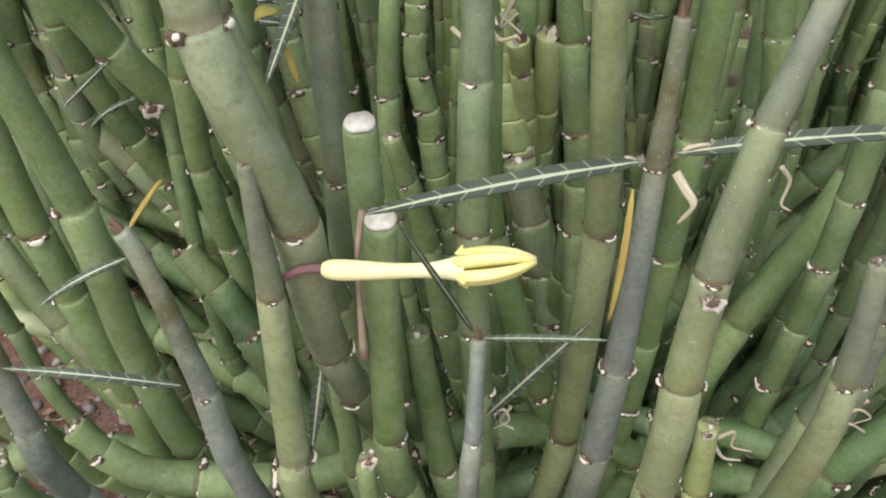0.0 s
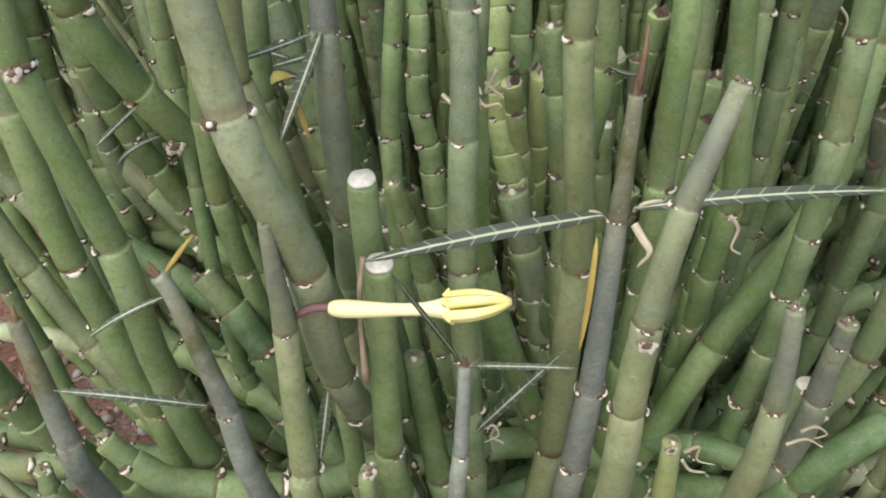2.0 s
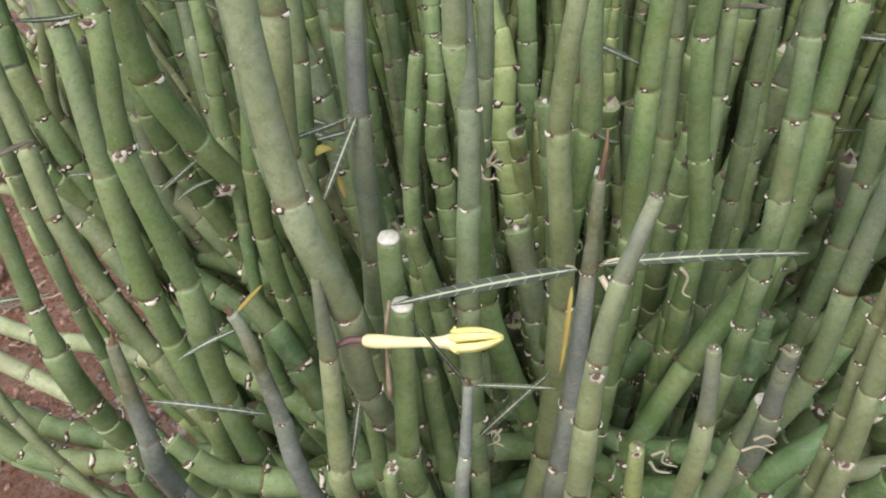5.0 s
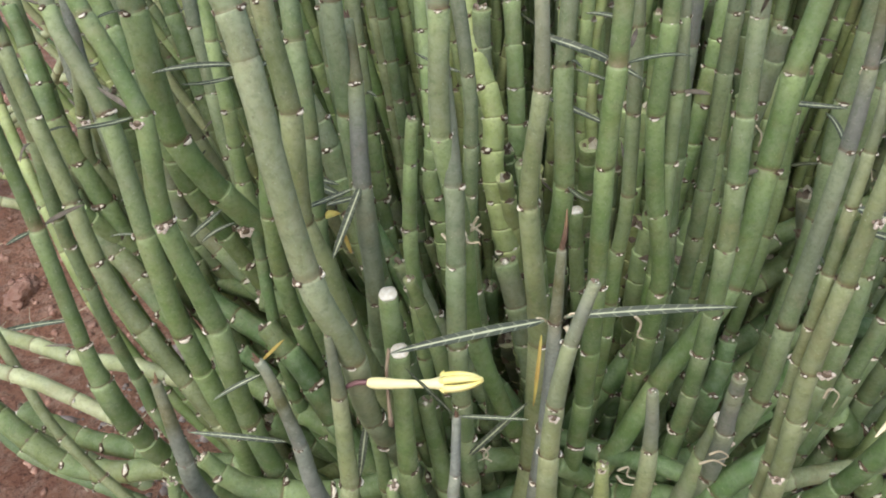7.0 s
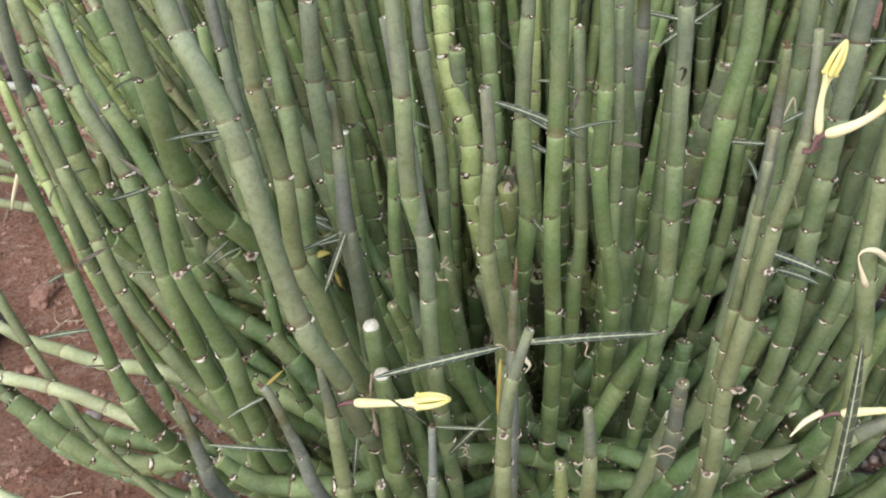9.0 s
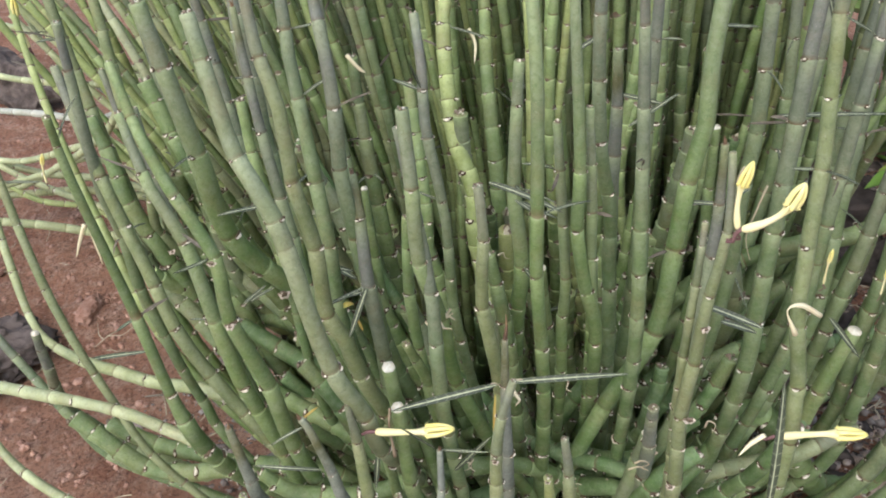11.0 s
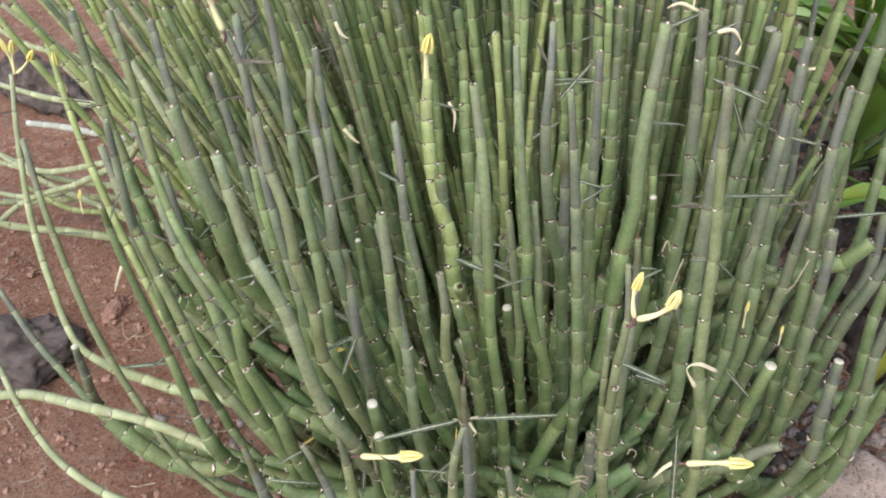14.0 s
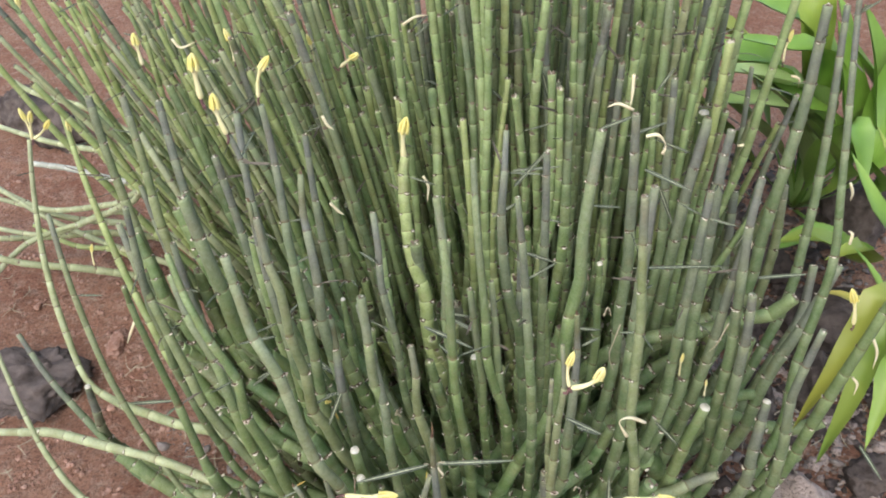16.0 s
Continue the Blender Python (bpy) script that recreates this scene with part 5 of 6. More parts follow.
# ---- flowers ----
flower((-0.009, 0.167, 0.353), (0.031, 0.166, 0.356), -.03, 1, stalk=(-0.017, 0.168, 0.349))
flower((0.153, 0.168, 0.471), (0.155, 0.168, 0.502), .08, .85, stalk=(0.149, 0.168, 0.466))
flower((0.154, 0.166, 0.472), (0.173, 0.160, 0.497), -.14, 1.1, stalk=(0.149, 0.168, 0.465))
flower((0.197, 0.190, 0.323), (0.237, 0.185, 0.330), .03, 1, stalk=(0.188, 0.195, 0.318))
flower((-0.418, 0.569, 0.430), (-0.419, 0.569, 0.469), .05, .8, stalk=(-0.424, 0.569, 0.424))
flower((-0.417, 0.567, 0.431), (-0.401, 0.560, 0.470), .02, .8, stalk=(-0.424, 0.569, 0.424))
flower((-0.413, 0.565, 0.433), (-0.383, 0.560, 0.459), -.05, .8, stalk=(-0.424, 0.569, 0.424))
flower((-0.384, 0.590, 0.398), (-0.382, 0.590, 0.445), .05, .8, stalk=(-0.378, 0.580, 0.398))
flower((-0.281, 0.600, 0.500), (-0.281, 0.600, 0.536), .05, 1.3, stalk=(-0.281, 0.600, 0.493))
flower((-0.112, 0.340, 0.592), (-0.110, 0.340, 0.628), .02, 1.3, stalk=(-0.111, 0.340, 0.588))
flower((-0.092, 0.322, 0.572), (-0.095, 0.322, 0.605), -.05, 1.3, stalk=(-0.092, 0.325, 0.567))
flower((-0.141, 0.500, 0.547), (-0.144, 0.500, 0.579), .05, .9, stalk=(-0.140, 0.500, 0.543))
flower((-0.052, 0.295, 0.615), (-0.039, 0.295, 0.645), .1, .9, stalk=(-0.053, 0.295, 0.611))
flower((0.012, 0.470, 0.456), (0.018, 0.470, 0.500), .05, 1.3, stalk=(0.013, 0.460, 0.457))
flower((-0.555, 0.850, 0.451), (-0.553, 0.850, 0.492), .05, 1, stalk=(-0.555, 0.850, 0.444))
flower((-0.115, 0.500, 0.588), (-0.114, 0.500, 0.617), .05, 1.3, stalk=(-0.116, 0.500, 0.584))
flower((-0.067, 0.500, 0.542), (-0.069, 0.500, 0.571), .05, .8, stalk=(-0.067, 0.500, 0.538))
flower((-0.042, 0.500, 0.538), (-0.020, 0.480, 0.559), .02, 1, stalk=(-0.049, 0.500, 0.538))
flower((0.097, 0.450, 0.600), (0.095, 0.450, 0.626), .05, .9, stalk=(0.098, 0.450, 0.596))
flower((0.172, 0.450, 0.593), (0.178, 0.450, 0.621), .08, .9, stalk=(0.171, 0.450, 0.589))
flower((0.384, 0.600, 0.480), (0.388, 0.600, 0.514), .05, .8, stalk=(0.383, 0.600, 0.475))
flower((0.410, 0.360, 0.345), (0.400, 0.360, 0.386), .04, .9, stalk=(0.409, 0.360, 0.340))
flower((-0.359, 0.500, 0.306), (-0.352, 0.500, 0.336), .05, .7, stalk=(-0.360, 0.500, 0.299))
flower((0.267, 0.270, 0.351), (0.267, 0.270, 0.370), .05, .6, stalk=(0.266, 0.270, 0.346))
flower((0.260, 0.330, 0.311), (0.261, 0.330, 0.339), .02, .6, stalk=(0.258, 0.330, 0.305))
wilted((0.431, 0.360, 0.327), (0.438, 0.360, 0.310), (0.439, 0.360, 0.290))
wilted((0.189, 0.190, 0.324), (0.183, 0.190, 0.318), (0.176, 0.185, 0.314))
wilted((0.211, 0.210, 0.388), (0.199, 0.205, 0.399), (0.191, 0.200, 0.400), (0.197, 0.200, 0.385))
wilted((0.212, 0.400, 0.540), (0.200, 0.400, 0.546), (0.191, 0.400, 0.543))
wilted((0.213, 0.420, 0.561), (0.213, 0.420, 0.545), (0.212, 0.420, 0.532))
wilted((0.214, 0.340, 0.551), (0.223, 0.340, 0.552), (0.229, 0.340, 0.543), (0.227, 0.340, 0.536))
wilted((0.325, 0.500, 0.444), (0.335, 0.500, 0.444), (0.338, 0.500, 0.438))
wilted((0.305, 0.360, 0.435), (0.309, 0.360, 0.439), (0.311, 0.360, 0.430))
wilted((0.406, 0.400, 0.403), (0.406, 0.400, 0.414), (0.402, 0.400, 0.417))
wilted((0.424, 0.360, 0.278), (0.430, 0.360, 0.269), (0.430, 0.360, 0.254))
wilted((-0.229, 0.340, 0.375), (-0.230, 0.340, 0.357), (-0.231, 0.340, 0.333))
wilted((-0.233, 0.340, 0.367), (-0.241, 0.340, 0.353), (-0.248, 0.340, 0.340))
wilted((0.019, 0.500, 0.576), (0.031, 0.500, 0.583), (0.042, 0.500, 0.584))
wilted((0.031, 0.450, 0.449), (0.035, 0.450, 0.438), (0.034, 0.440, 0.427))
wilted((0.415, 0.450, 0.433), (0.419, 0.450, 0.423), (0.419, 0.450, 0.414))
wilted((-0.195, 0.500, 0.571), (-0.189, 0.500, 0.562), (-0.174, 0.500, 0.567))
wilted((-0.072, 0.500, 0.529), (-0.071, 0.500, 0.518), (-0.069, 0.500, 0.506))
wilted((-0.040, 0.400, 0.542), (-0.037, 0.400, 0.533), (-0.032, 0.400, 0.529))
wilted((-0.047, 0.400, 0.455), (-0.040, 0.400, 0.445), (-0.036, 0.400, 0.442))
wilted((0.395, 0.600, 0.464), (0.403, 0.600, 0.461), (0.404, 0.600, 0.451))

# ---- the inner and rear stems ----


def rear_stem(picks, pts, gap, kind, leafy=1.0):
    """One stem of the mass, base first, with pale crumbs in dark pits at its joints and dry crumbs on its end."""
    verts, faces, marks, nodes, rings = jointed(pts, gap, picks, 9)
    look_of = [0] * len(faces)
    turn = picks.uniform(0, 6)
    for s in nodes[2:-1]:
        p, q, u, v, way = at_length(rings, s)
        turn += math.pi / 2 + picks.uniform(-0.3, 0.3)
        for flip in (0, math.pi):
            if p.z < 0.06 or picks.random() < 0.15:
                continue
            side = u * math.cos(turn + flip) + v * math.sin(turn + flip)
            wide = side.cross(way)
            size = q * picks.uniform(0.4, 0.72)
            at = p + side * q * 0.97 + way * q * picks.uniform(-0.15, 0.1)
            dots(verts, faces, marks, at, (side * 0.5, -side * 0.5, way * 0.8, -way * 0.8, wide * 1.3, -wide * 1.3), size)
            dots(verts, faces, marks, at - way * size * 0.25, (side * 0.9, -side * 0.5, way * 0.5, -way * 0.5, wide * 0.8, -wide * 0.8), size)
            look_of += [2] * 8 + [1 if picks.random() < 0.7 else 2] * 8
    p, q, u, v, way = at_length(rings, nodes[-1])
    for k in range(6):
        dots(verts, faces, marks, p + (u * picks.uniform(-0.7, 0.7) + v * picks.uniform(-0.7, 0.7)) * q, (u, -u, way * 1.5, -way, v, -v), q * picks.uniform(0.3, 0.6))
        look_of += [1 if k % 3 == 0 else 2] * 8
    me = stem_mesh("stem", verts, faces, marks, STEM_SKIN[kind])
    me.materials.append(SCAR)
    me.materials.append(CRUMB)
    me.polygons.foreach_set("material_index", look_of)
    ob = part("stem", me, shrub)
    for k in range(2):
        if picks.random() < 0.46 * leafy:
            p, q, u, v, way = at_length(rings, picks.choice(nodes[-5:]))
            turn = picks.uniform(0, 6.28)
            side = (u * math.cos(turn) + v * math.sin(turn) + way * picks.uniform(-0.2, 0.7)).normalized()
            blade(p + side * q * 0.9, p + side * (q + picks.uniform(0.014, 0.045)), picks.uniform(-0.002, 0.003), picks.uniform(0.0011, 0.0026), picks.choice((BLADE, BLADE, TWIG)), ob, n=6)
    return ob


def fill_stems():
    """The mass of the clump: stems that leave the stool low and stout, turn up and fan out, at many heights."""
    picks = random.Random(5)
    made = 0
    while made < 610:
        around, far = picks.uniform(0, 2 * math.pi), math.sqrt(picks.random())
        c, s = math.cos(around), math.sin(around)
        # foot, elbow and end lie on one spoke from the stool's middle
        stool = Vector((0.09 + (0.13 if c < 0 else 0.19) * far * c, 0.56 + (0.3 if s > 0 else 0.13) * far * s, -0.01))
        reach = far * (0.34 if c < 0 else 0.11) * picks.uniform(0.55, 1.15)
        out = Vector((c, s * 0.8, 0))
        tall = picks.uniform(0.54, 0.76) - 0.16 * far * (abs(c) if c < 0 else 0.8 * abs(c))
        if picks.random() < 0.35:
            tall *= picks.uniform(0.32, 0.8)
            reach *= 0.8
        wild = Vector((picks.gauss(0, 0.03), picks.gauss(0, 0.03), 0))
        top = stool + out * reach + wild + Vector((0, 0, tall))
        if top.y < (0.34 if tall < 0.36 else 0.43) + 0.12 * abs(top.x - 0.1) or top.x > 0.4 or (top.x > 0.28 and top.y > 0.78) or (top.x < -0.26 and top.y < 0.5) or (top.x > 0.23 and top.y > 0.74) or (top.x > 0.28 and picks.random() < 0.25):
            continue
        low = tall < 0.36
        stout = picks.uniform(0.005, 0.008) if low else picks.uniform(0.0042, 0.0058)
        thin = stout * picks.uniform(0.7, 0.9) if low else picks.uniform(0.0025, 0.0039)
        elbow = stool + out * reach * picks.uniform(0.3, 0.48) + Vector((0, 0, tall * picks.uniform(0.12, 0.2)))
        mid = stool.lerp(top, 0.58) + out * reach * 0.1 + wild * 0.2 + Vector((picks.gauss(0, 0.009), picks.gauss(0, 0.009), 0))
        high = mid.lerp(top, 0.5) + Vector((picks.gauss(0, 0.005), picks.gauss(0, 0.005), 0))
        pts = [(*stool, stout * 1.05), (*elbow, stout), (*mid, 0.55 * stout + 0.45 * thin), (*high, 0.25 * stout + 0.75 * thin), (*top, thin)]
        left = top.x < -0.02
        gap = picks.uniform(0.017, 0.028) if low or picks.random() < 0.6 else picks.uniform(0.026, 0.042)
        mixed = (1, 0.8, 2, 2, 0, 0, 1, 0.5 if left else 0, 3.5) if low else (0.7, 0, 1.2, 3.4, 1, 0.3, 1, 1, 4.2) if left else (0.6, 0.2, 1.2, 2, 1.8, 0.6, 1.2, 0.4, 4.4)
        kind = picks.choices("GDVYKBOPF", mixed)[0]
        rear_stem(picks, pts, gap, kind)
        made += 1


fill_stems()


def sprawl():
    """Pale stems that lie out over the soil at the rear of the clump and turn up at their ends."""
    picks = random.Random(17)
    for n in range(18):
        x, y = picks.uniform(-0.5, -0.2), picks.uniform(0.8, 1.12)
        turn, long = math.pi - picks.uniform(-0.35, 0.45), picks.uniform(0.14, 0.36)
        way = Vector((math.cos(turn), math.sin(turn), 0))
        base = Vector((x, y, 0.02))
        r = picks.uniform(0.0042, 0.0056)
        rise = picks.uniform(0.02, 0.16)
        pts = [base + way * long * t + Vector((0, picks.gauss(0, 0.006), h)) for t, h in ((0, 0), (0.35, 0.025 + 0.2 * rise), (0.7, 0.03 + 0.5 * rise), (1, 0.035 + rise))]
        rear_stem(picks, [(*p, r * k) for p, k in zip(pts, (1.15, 1.1, 1, 0.8))], picks.uniform(0.02, 0.04), picks.choice("PFYGOK"), 0.0)


sprawl()


def stubs():
    """Stout, short-jointed pale branches low in the rear of the clump."""
    picks = random.Random(29)
    for n in range(110):
        x, y = picks.uniform(-0.14, 0.06), picks.uniform(0.5, 0.85)
        way = Vector((picks.uniform(-0.9, -0.2), picks.uniform(-0.5, 0.3), picks.uniform(0.35, 1.1))).normalized()
        long, r = picks.uniform(0.12, 0.26), picks.uniform(0.006, 0.0085)
        base = Vector((x, y, 0.02))
        side = Vector((0, 0, 0.25 * long))
        pts = [base, base + way * long * 0.4 - side * 0.3, base + way * long * 0.75, base + way * long + side * 0.5]
        rear_stem(picks, [(*p, r * k) for p, k in zip(pts, (1.1, 1.1, 1, 0.85))], picks.uniform(0.014, 0.024), picks.choice("VFDOY"), 0.0)


stubs()


def creepers():
    """Stout old branches that lie along the ground and turn up at their ends."""
    picks = random.Random(53)
    for n in range(15):
        turn = math.radians(picks.uniform(150, 222) if n % 3 else picks.uniform(-40, 35))
        way = Vector((math.cos(turn), math.sin(turn), 0))
        base = Vector((0.06 + picks.uniform(-0.04, 0.05), 0.4 + picks.uniform(-0.05, 0.06), 0.03))
        long = picks.uniform(0.1, 0.2)
        r = picks.uniform(0.006, 0.009)
        pts = [base + way * long * t + Vector((0, picks.gauss(0, 0.005), h)) for t, h in ((0, 0), (0.4, 0.03), (0.75, 0.045 + 0.02 * picks.random()), (1, 0.07 + picks.uniform(0, 0.06)))]
        rear_stem(picks, [(*p, r * k) for p, k in zip(pts, (1.1, 1.08, 1, 0.92))], picks.uniform(0.017, 0.026), picks.choice("DDDG"), 0.0)


creepers()


def leaning():
    """Slender stems at the rear that lean far out over the soil."""
    picks = random.Random(41)
    for n in range(110):
        base = Vector((picks.uniform(-0.2, 0.1), picks.uniform(0.62, 1.0), 0.0))
        top = Vector((base.x - picks.uniform(0.1, 0.42), base.y + picks.uniform(-0.1, 0.1), picks.uniform(0.36, 0.66)))
        bow = Vector((-0.06, 0, -0.03)) * picks.uniform(0.3, 1.2)
        r = picks.uniform(0.0032, 0.0046)
        pts = [base, base.lerp(top, 0.35) + bow, base.lerp(top, 0.7) + bow * 0.7, top]
        rear_stem(picks, [(*p, r * k) for p, k in zip(pts, (1.2, 1.15, 1, 0.7))], picks.uniform(0.02, 0.04), picks.choice("YYYFVP"), 0.5)


leaning()

# ---- ground ----


def height(x, y):
    """The lie of the land: nearly level, a low swell under the clump, small unevenness."""
    z = 0.05 * math.exp(-((x - 0.07) ** 2 + (y - 0.42) ** 2) / 0.09)
    z += 0.012 * noise.noise(Vector((x * 4, y * 4, 0.3))) + 0.006 * noise.noise(Vector((x * 13, y * 13, 5.1))) + 0.0045 * noise.noise(Vector((x * 40, y * 40, 9.7))) + 0.003 * noise.noise(Vector((x * 95, y * 95, 3.1)))
    return z + 0.03 * max(0.0, y - 0.6) - 0.03 * max(0.0, x - 0.35)


def axis_steps(middle, near, fine, reach):
    """Coordinates that stand close together near the middle and ever wider out to the horizon."""
    out, d, s = [0.0], 0.0, fine
    while d < reach:
        d += s
        if d > near:
            s *= 1.16
        out.append(d)
    return [middle - d for d in reversed(out[1:])] + [middle + d for d in out]


def build_ground():
    xs, ys = axis_steps(-0.05, 0.85, 0.0055, 600), axis_steps(0.6, 0.6, 0.0055, 600)
    verts = [(x, y, height(x, y) if abs(x) < 4 and abs(y) < 5 else height(max(-4, min(4, x)), max(-5, min(5, y)))) for y in ys for x in xs]
    w = len(xs)
    faces = [(j * w + i, j * w + i + 1, (j + 1) * w + i + 1, (j + 1) * w + i) for j in range(len(ys) - 1) for i in range(w - 1)]
    me = bpy.data.meshes.new("ground")
    me.from_pydata(verts, [], faces)
    me.materials.append(SOIL)
    me.polygons.foreach_set("use_smooth", [True] * len(me.polygons))
    tagged(new("ground", me), "bare reddish-brown soil, dry and crumbly", "soil", kind="structure")


build_ground()


def scatter(name, material, count, area, sizes, seed, label):
    """Loose bits on the ground as one mesh."""
    picks = random.Random(seed)
    kinds = []
    for k in range(8):
        bm = lump(picks, 1.0, 0.85, 2 if count < 500 else 1, 0.55)
        for v in bm.verts:
            v.co *= 1 + 0.3 * noise.noise(v.co * 2.3 + Vector((k * 3.7, seed, 0)))
        me = mesh_of("bit", bm, [])
        kinds.append(([v.co.copy() for v in me.vertices], [tuple(p.vertices) for p in me.polygons]))
        bpy.data.meshes.remove(me)
    verts, faces = [], []
    x0, y0, x1, y1 = area
    for n in range(count):
        far, around = picks.random() ** 0.6, picks.uniform(0, 2 * math.pi)
        far *= 0.62 * (1 + 0.35 * noise.noise(Vector((2 * math.cos(around), 2 * math.sin(around), seed))))
        x, y = (x0 + x1) / 2 + (x1 - x0) * far * math.cos(around), (y0 + y1) / 2 + (y1 - y0) * far * math.sin(around)
        size = sizes[0] * (sizes[1] / sizes[0]) ** (picks.random() ** 2.2)
        turn = Euler((picks.uniform(-0.5, 0.5), picks.uniform(-0.5, 0.5), picks.uniform(0, 6.28))).to_matrix()
        co, fa = kinds[n % 8]
        o = len(verts)
        at = Vector((x, y, height(x, y) + size * 0.12))
        verts.extend(at + turn @ (c * size) for c in co)
        faces.extend(tuple(i + o for i in face) for face in fa)
    me = bpy.data.meshes.new(name)
    me.from_pydata(verts, [], faces)
    me.materials.append(material)
    me.polygons.foreach_set("use_smooth", [count >= 500] * len(me.polygons))
    tagged(new(name, me), label, "soil", kind="stuff")


scatter("soil_clods", CLOD, 12000, (-0.95, 0.1, 0.3, 1.5), (0.0009, 0.0055), 21, "crumbs and small clods of red soil")
scatter("grey_grit", ASH, 9000, (-0.2, 0.2, 0.75, 0.95), (0.0011, 0.009), 22, "grey grit and plant litter under the clump")
scatter("lava_chips", LAVA, 3200, (0.24, 0.22, 0.85, 1.1), (0.0025, 0.016), 23, "chips of dark lava on the soil")
scatter("pale_grit", TUFF, 1500, (0.24, 0.22, 0.75, 0.75), (0.0014, 0.011), 25, "pale pinkish grit among dark chips")
scatter("pebbles", CLOD, 300, (-0.95, 0.2, -0.12, 1.4), (0.002, 0.009), 24, "small reddish pebbles on the soil")


def litter():
    """Dry threads and bits of straw on the ground, as one mesh."""
    picks = random.Random(31)
    verts, faces = [], []
    for n in range(400):
        x, y = (picks.uniform(-0.8, -0.1), picks.uniform(0.2, 0.95)) if n % 3 == 0 else (picks.uniform(0.3, 0.65), picks.uniform(0.3, 0.7)) if n % 3 == 1 else (picks.gauss(0.12, 0.18), picks.gauss(0.42, 0.14))
        turn, long = picks.uniform(0, 6.28), picks.uniform(0.008, 0.035)
        bow = picks.uniform(-0.6, 0.6)
        pts = []
        for t in (0, 0.33, 0.66, 1):
            a = turn + bow * t
            px, py = x + math.cos(a) * long * t, y + math.sin(a) * long * t
            pts.append(Vector((px, py, height(px, py) + 0.002 + 0.004 * picks.random(), 0.00055 * (1.2 - 0.5 * t))))
        tube(verts, faces, [(c, r, u, v) for c, r, s, u, v in frames_along(pts)], 5)
    me = bpy.data.meshes.new("litter")
    me.from_pydata(verts, [], faces)
    me.materials.append(STRAW)
    tagged(new("litter", me), "straw-coloured dry bits lying on the soil", "litter", kind="stuff")


litter()

# ---- rocks ----


def rock(name, at, size, material, label, seed, stretch=(1, 1, 1), rough=0.55, grain=0.2):
    picks = random.Random(seed)
    bm = lump(picks, 1.0, rough, 5, 1.0)
    off = Vector((seed * 1.7, seed * 0.3, 2))
    cuts = [(Vector((picks.gauss(0, 1), picks.gauss(0, 1), picks.gauss(0, 0.7))).normalized(), picks.uniform(0.55, 0.85)) for k in range(9)]
    for v in bm.verts:
        for face, far in cuts:
            over = v.co.dot(face) - far
            if over > 0:
                v.co -= face * over * 0.85
        v.co += v.co.normalized() * grain * (0.12 * noise.noise(Vector((v.co.x * 2, v.co.y * 2, v.co.z * 14)) + off) + 0.1 * noise.noise(Vector((v.co.x * 3, v.co.y * 22, v.co.z * 9)) + off))
        v.co += v.co.normalized() * (0.16 * noise.ridged_multi_fractal(v.co * 1.6 + off, 1.0, 2.1, 6, 1.0, 2.0) - 0.16 + 0.05 * noise.noise(v.co * 9 + off) + 0.045 * noise.noise(v.co * 23 + off))
        v.co = Vector((v.co.x * size * stretch[0], v.co.y * size * stretch[1], v.co.z * size * stretch[2]))
    ob = new(name, mesh_of(name, bm, [material]))
    ob.location = (at[0], at[1], height(at[0], at[1]) + size * stretch[2] * at[2])
    ob.rotation_euler.z = seed
    return tagged(ob, label, "rock", "rocks round the clump")


rock("rock", (-0.60, 0.60, 0.2), 0.09, SLAB, "dark grey-brown slab of rock half sunk in red soil", 3, (1.15, 0.85, 0.5), 0.55, 1.0)
rock("rock", (-0.50, 0.68, 0.1), 0.026, CLOD, "flat reddish slab of crusted soil", 8, (1.5, 0.7, 0.4))
rock("rock", (0.43, 0.38, 0.0), 0.062, TUFF, "pale pinkish pitted rock beside the clump", 5, (1.3, 0.9, 0.6))
rock("rock", (0.40, 0.56, 0.3), 0.045, LAVA, "small dark rock among the stems", 6)
rock("rock", (0.56, 0.72, 0.3), 0.07, LAVA, "grey-brown rock behind the clump", 9, (1.2, 0.9, 0.8))
rock("rock", (0.62, 0.55, 0.2), 0.045, LAVA, "dark rock near broad leaves", 12, (1.1, 0.9, 0.7))
rock("rock", (0.50, 0.60, 0.25), 0.045, LAVA, "dark rock in the shade of broad leaves", 17, (1.2, 0.9, 0.8))
rock("rock", (0.53, 0.46, 0.15), 0.032, LAVA, "brown-black rock at the foot of the clump", 18, (1.0, 1.1, 0.7))
rock("rock", (0.47, 0.86, 0.3), 0.06, LAVA, "grey rock under arching leaves", 19, (1.3, 0.9, 0.8))
rock("rock", (0.66, 0.95, 0.3), 0.07, LAVA, "grey-brown rock among broad leaves", 20, (1.1, 0.9, 0.8))
rock("rock", (0.42, 0.70, 0.3), 0.045, LAVA, "dark stone behind the stems", 21, (1.2, 0.9, 0.8))
rock("rock", (-0.40, 0.98, 0.25), 0.05, LAVA, "dark flat rock behind sprawling stems", 22, (1.8, 0.8, 0.5))
rock("rock", (-0.27, 0.57, 0.3), 0.02, ASH, "small grey stone on red soil", 23)
rock("rock", (0.30, 0.50, 0.3), 0.04, ASH, "small grey stone under the stems", 14)
rock("rock", (-0.95, 1.35, 0.2), 0.12, LAVA, "dark lava rock at the edge of the bed", 15, (1.6, 0.6, 0.5))

# ---- broad-leaved plants ----


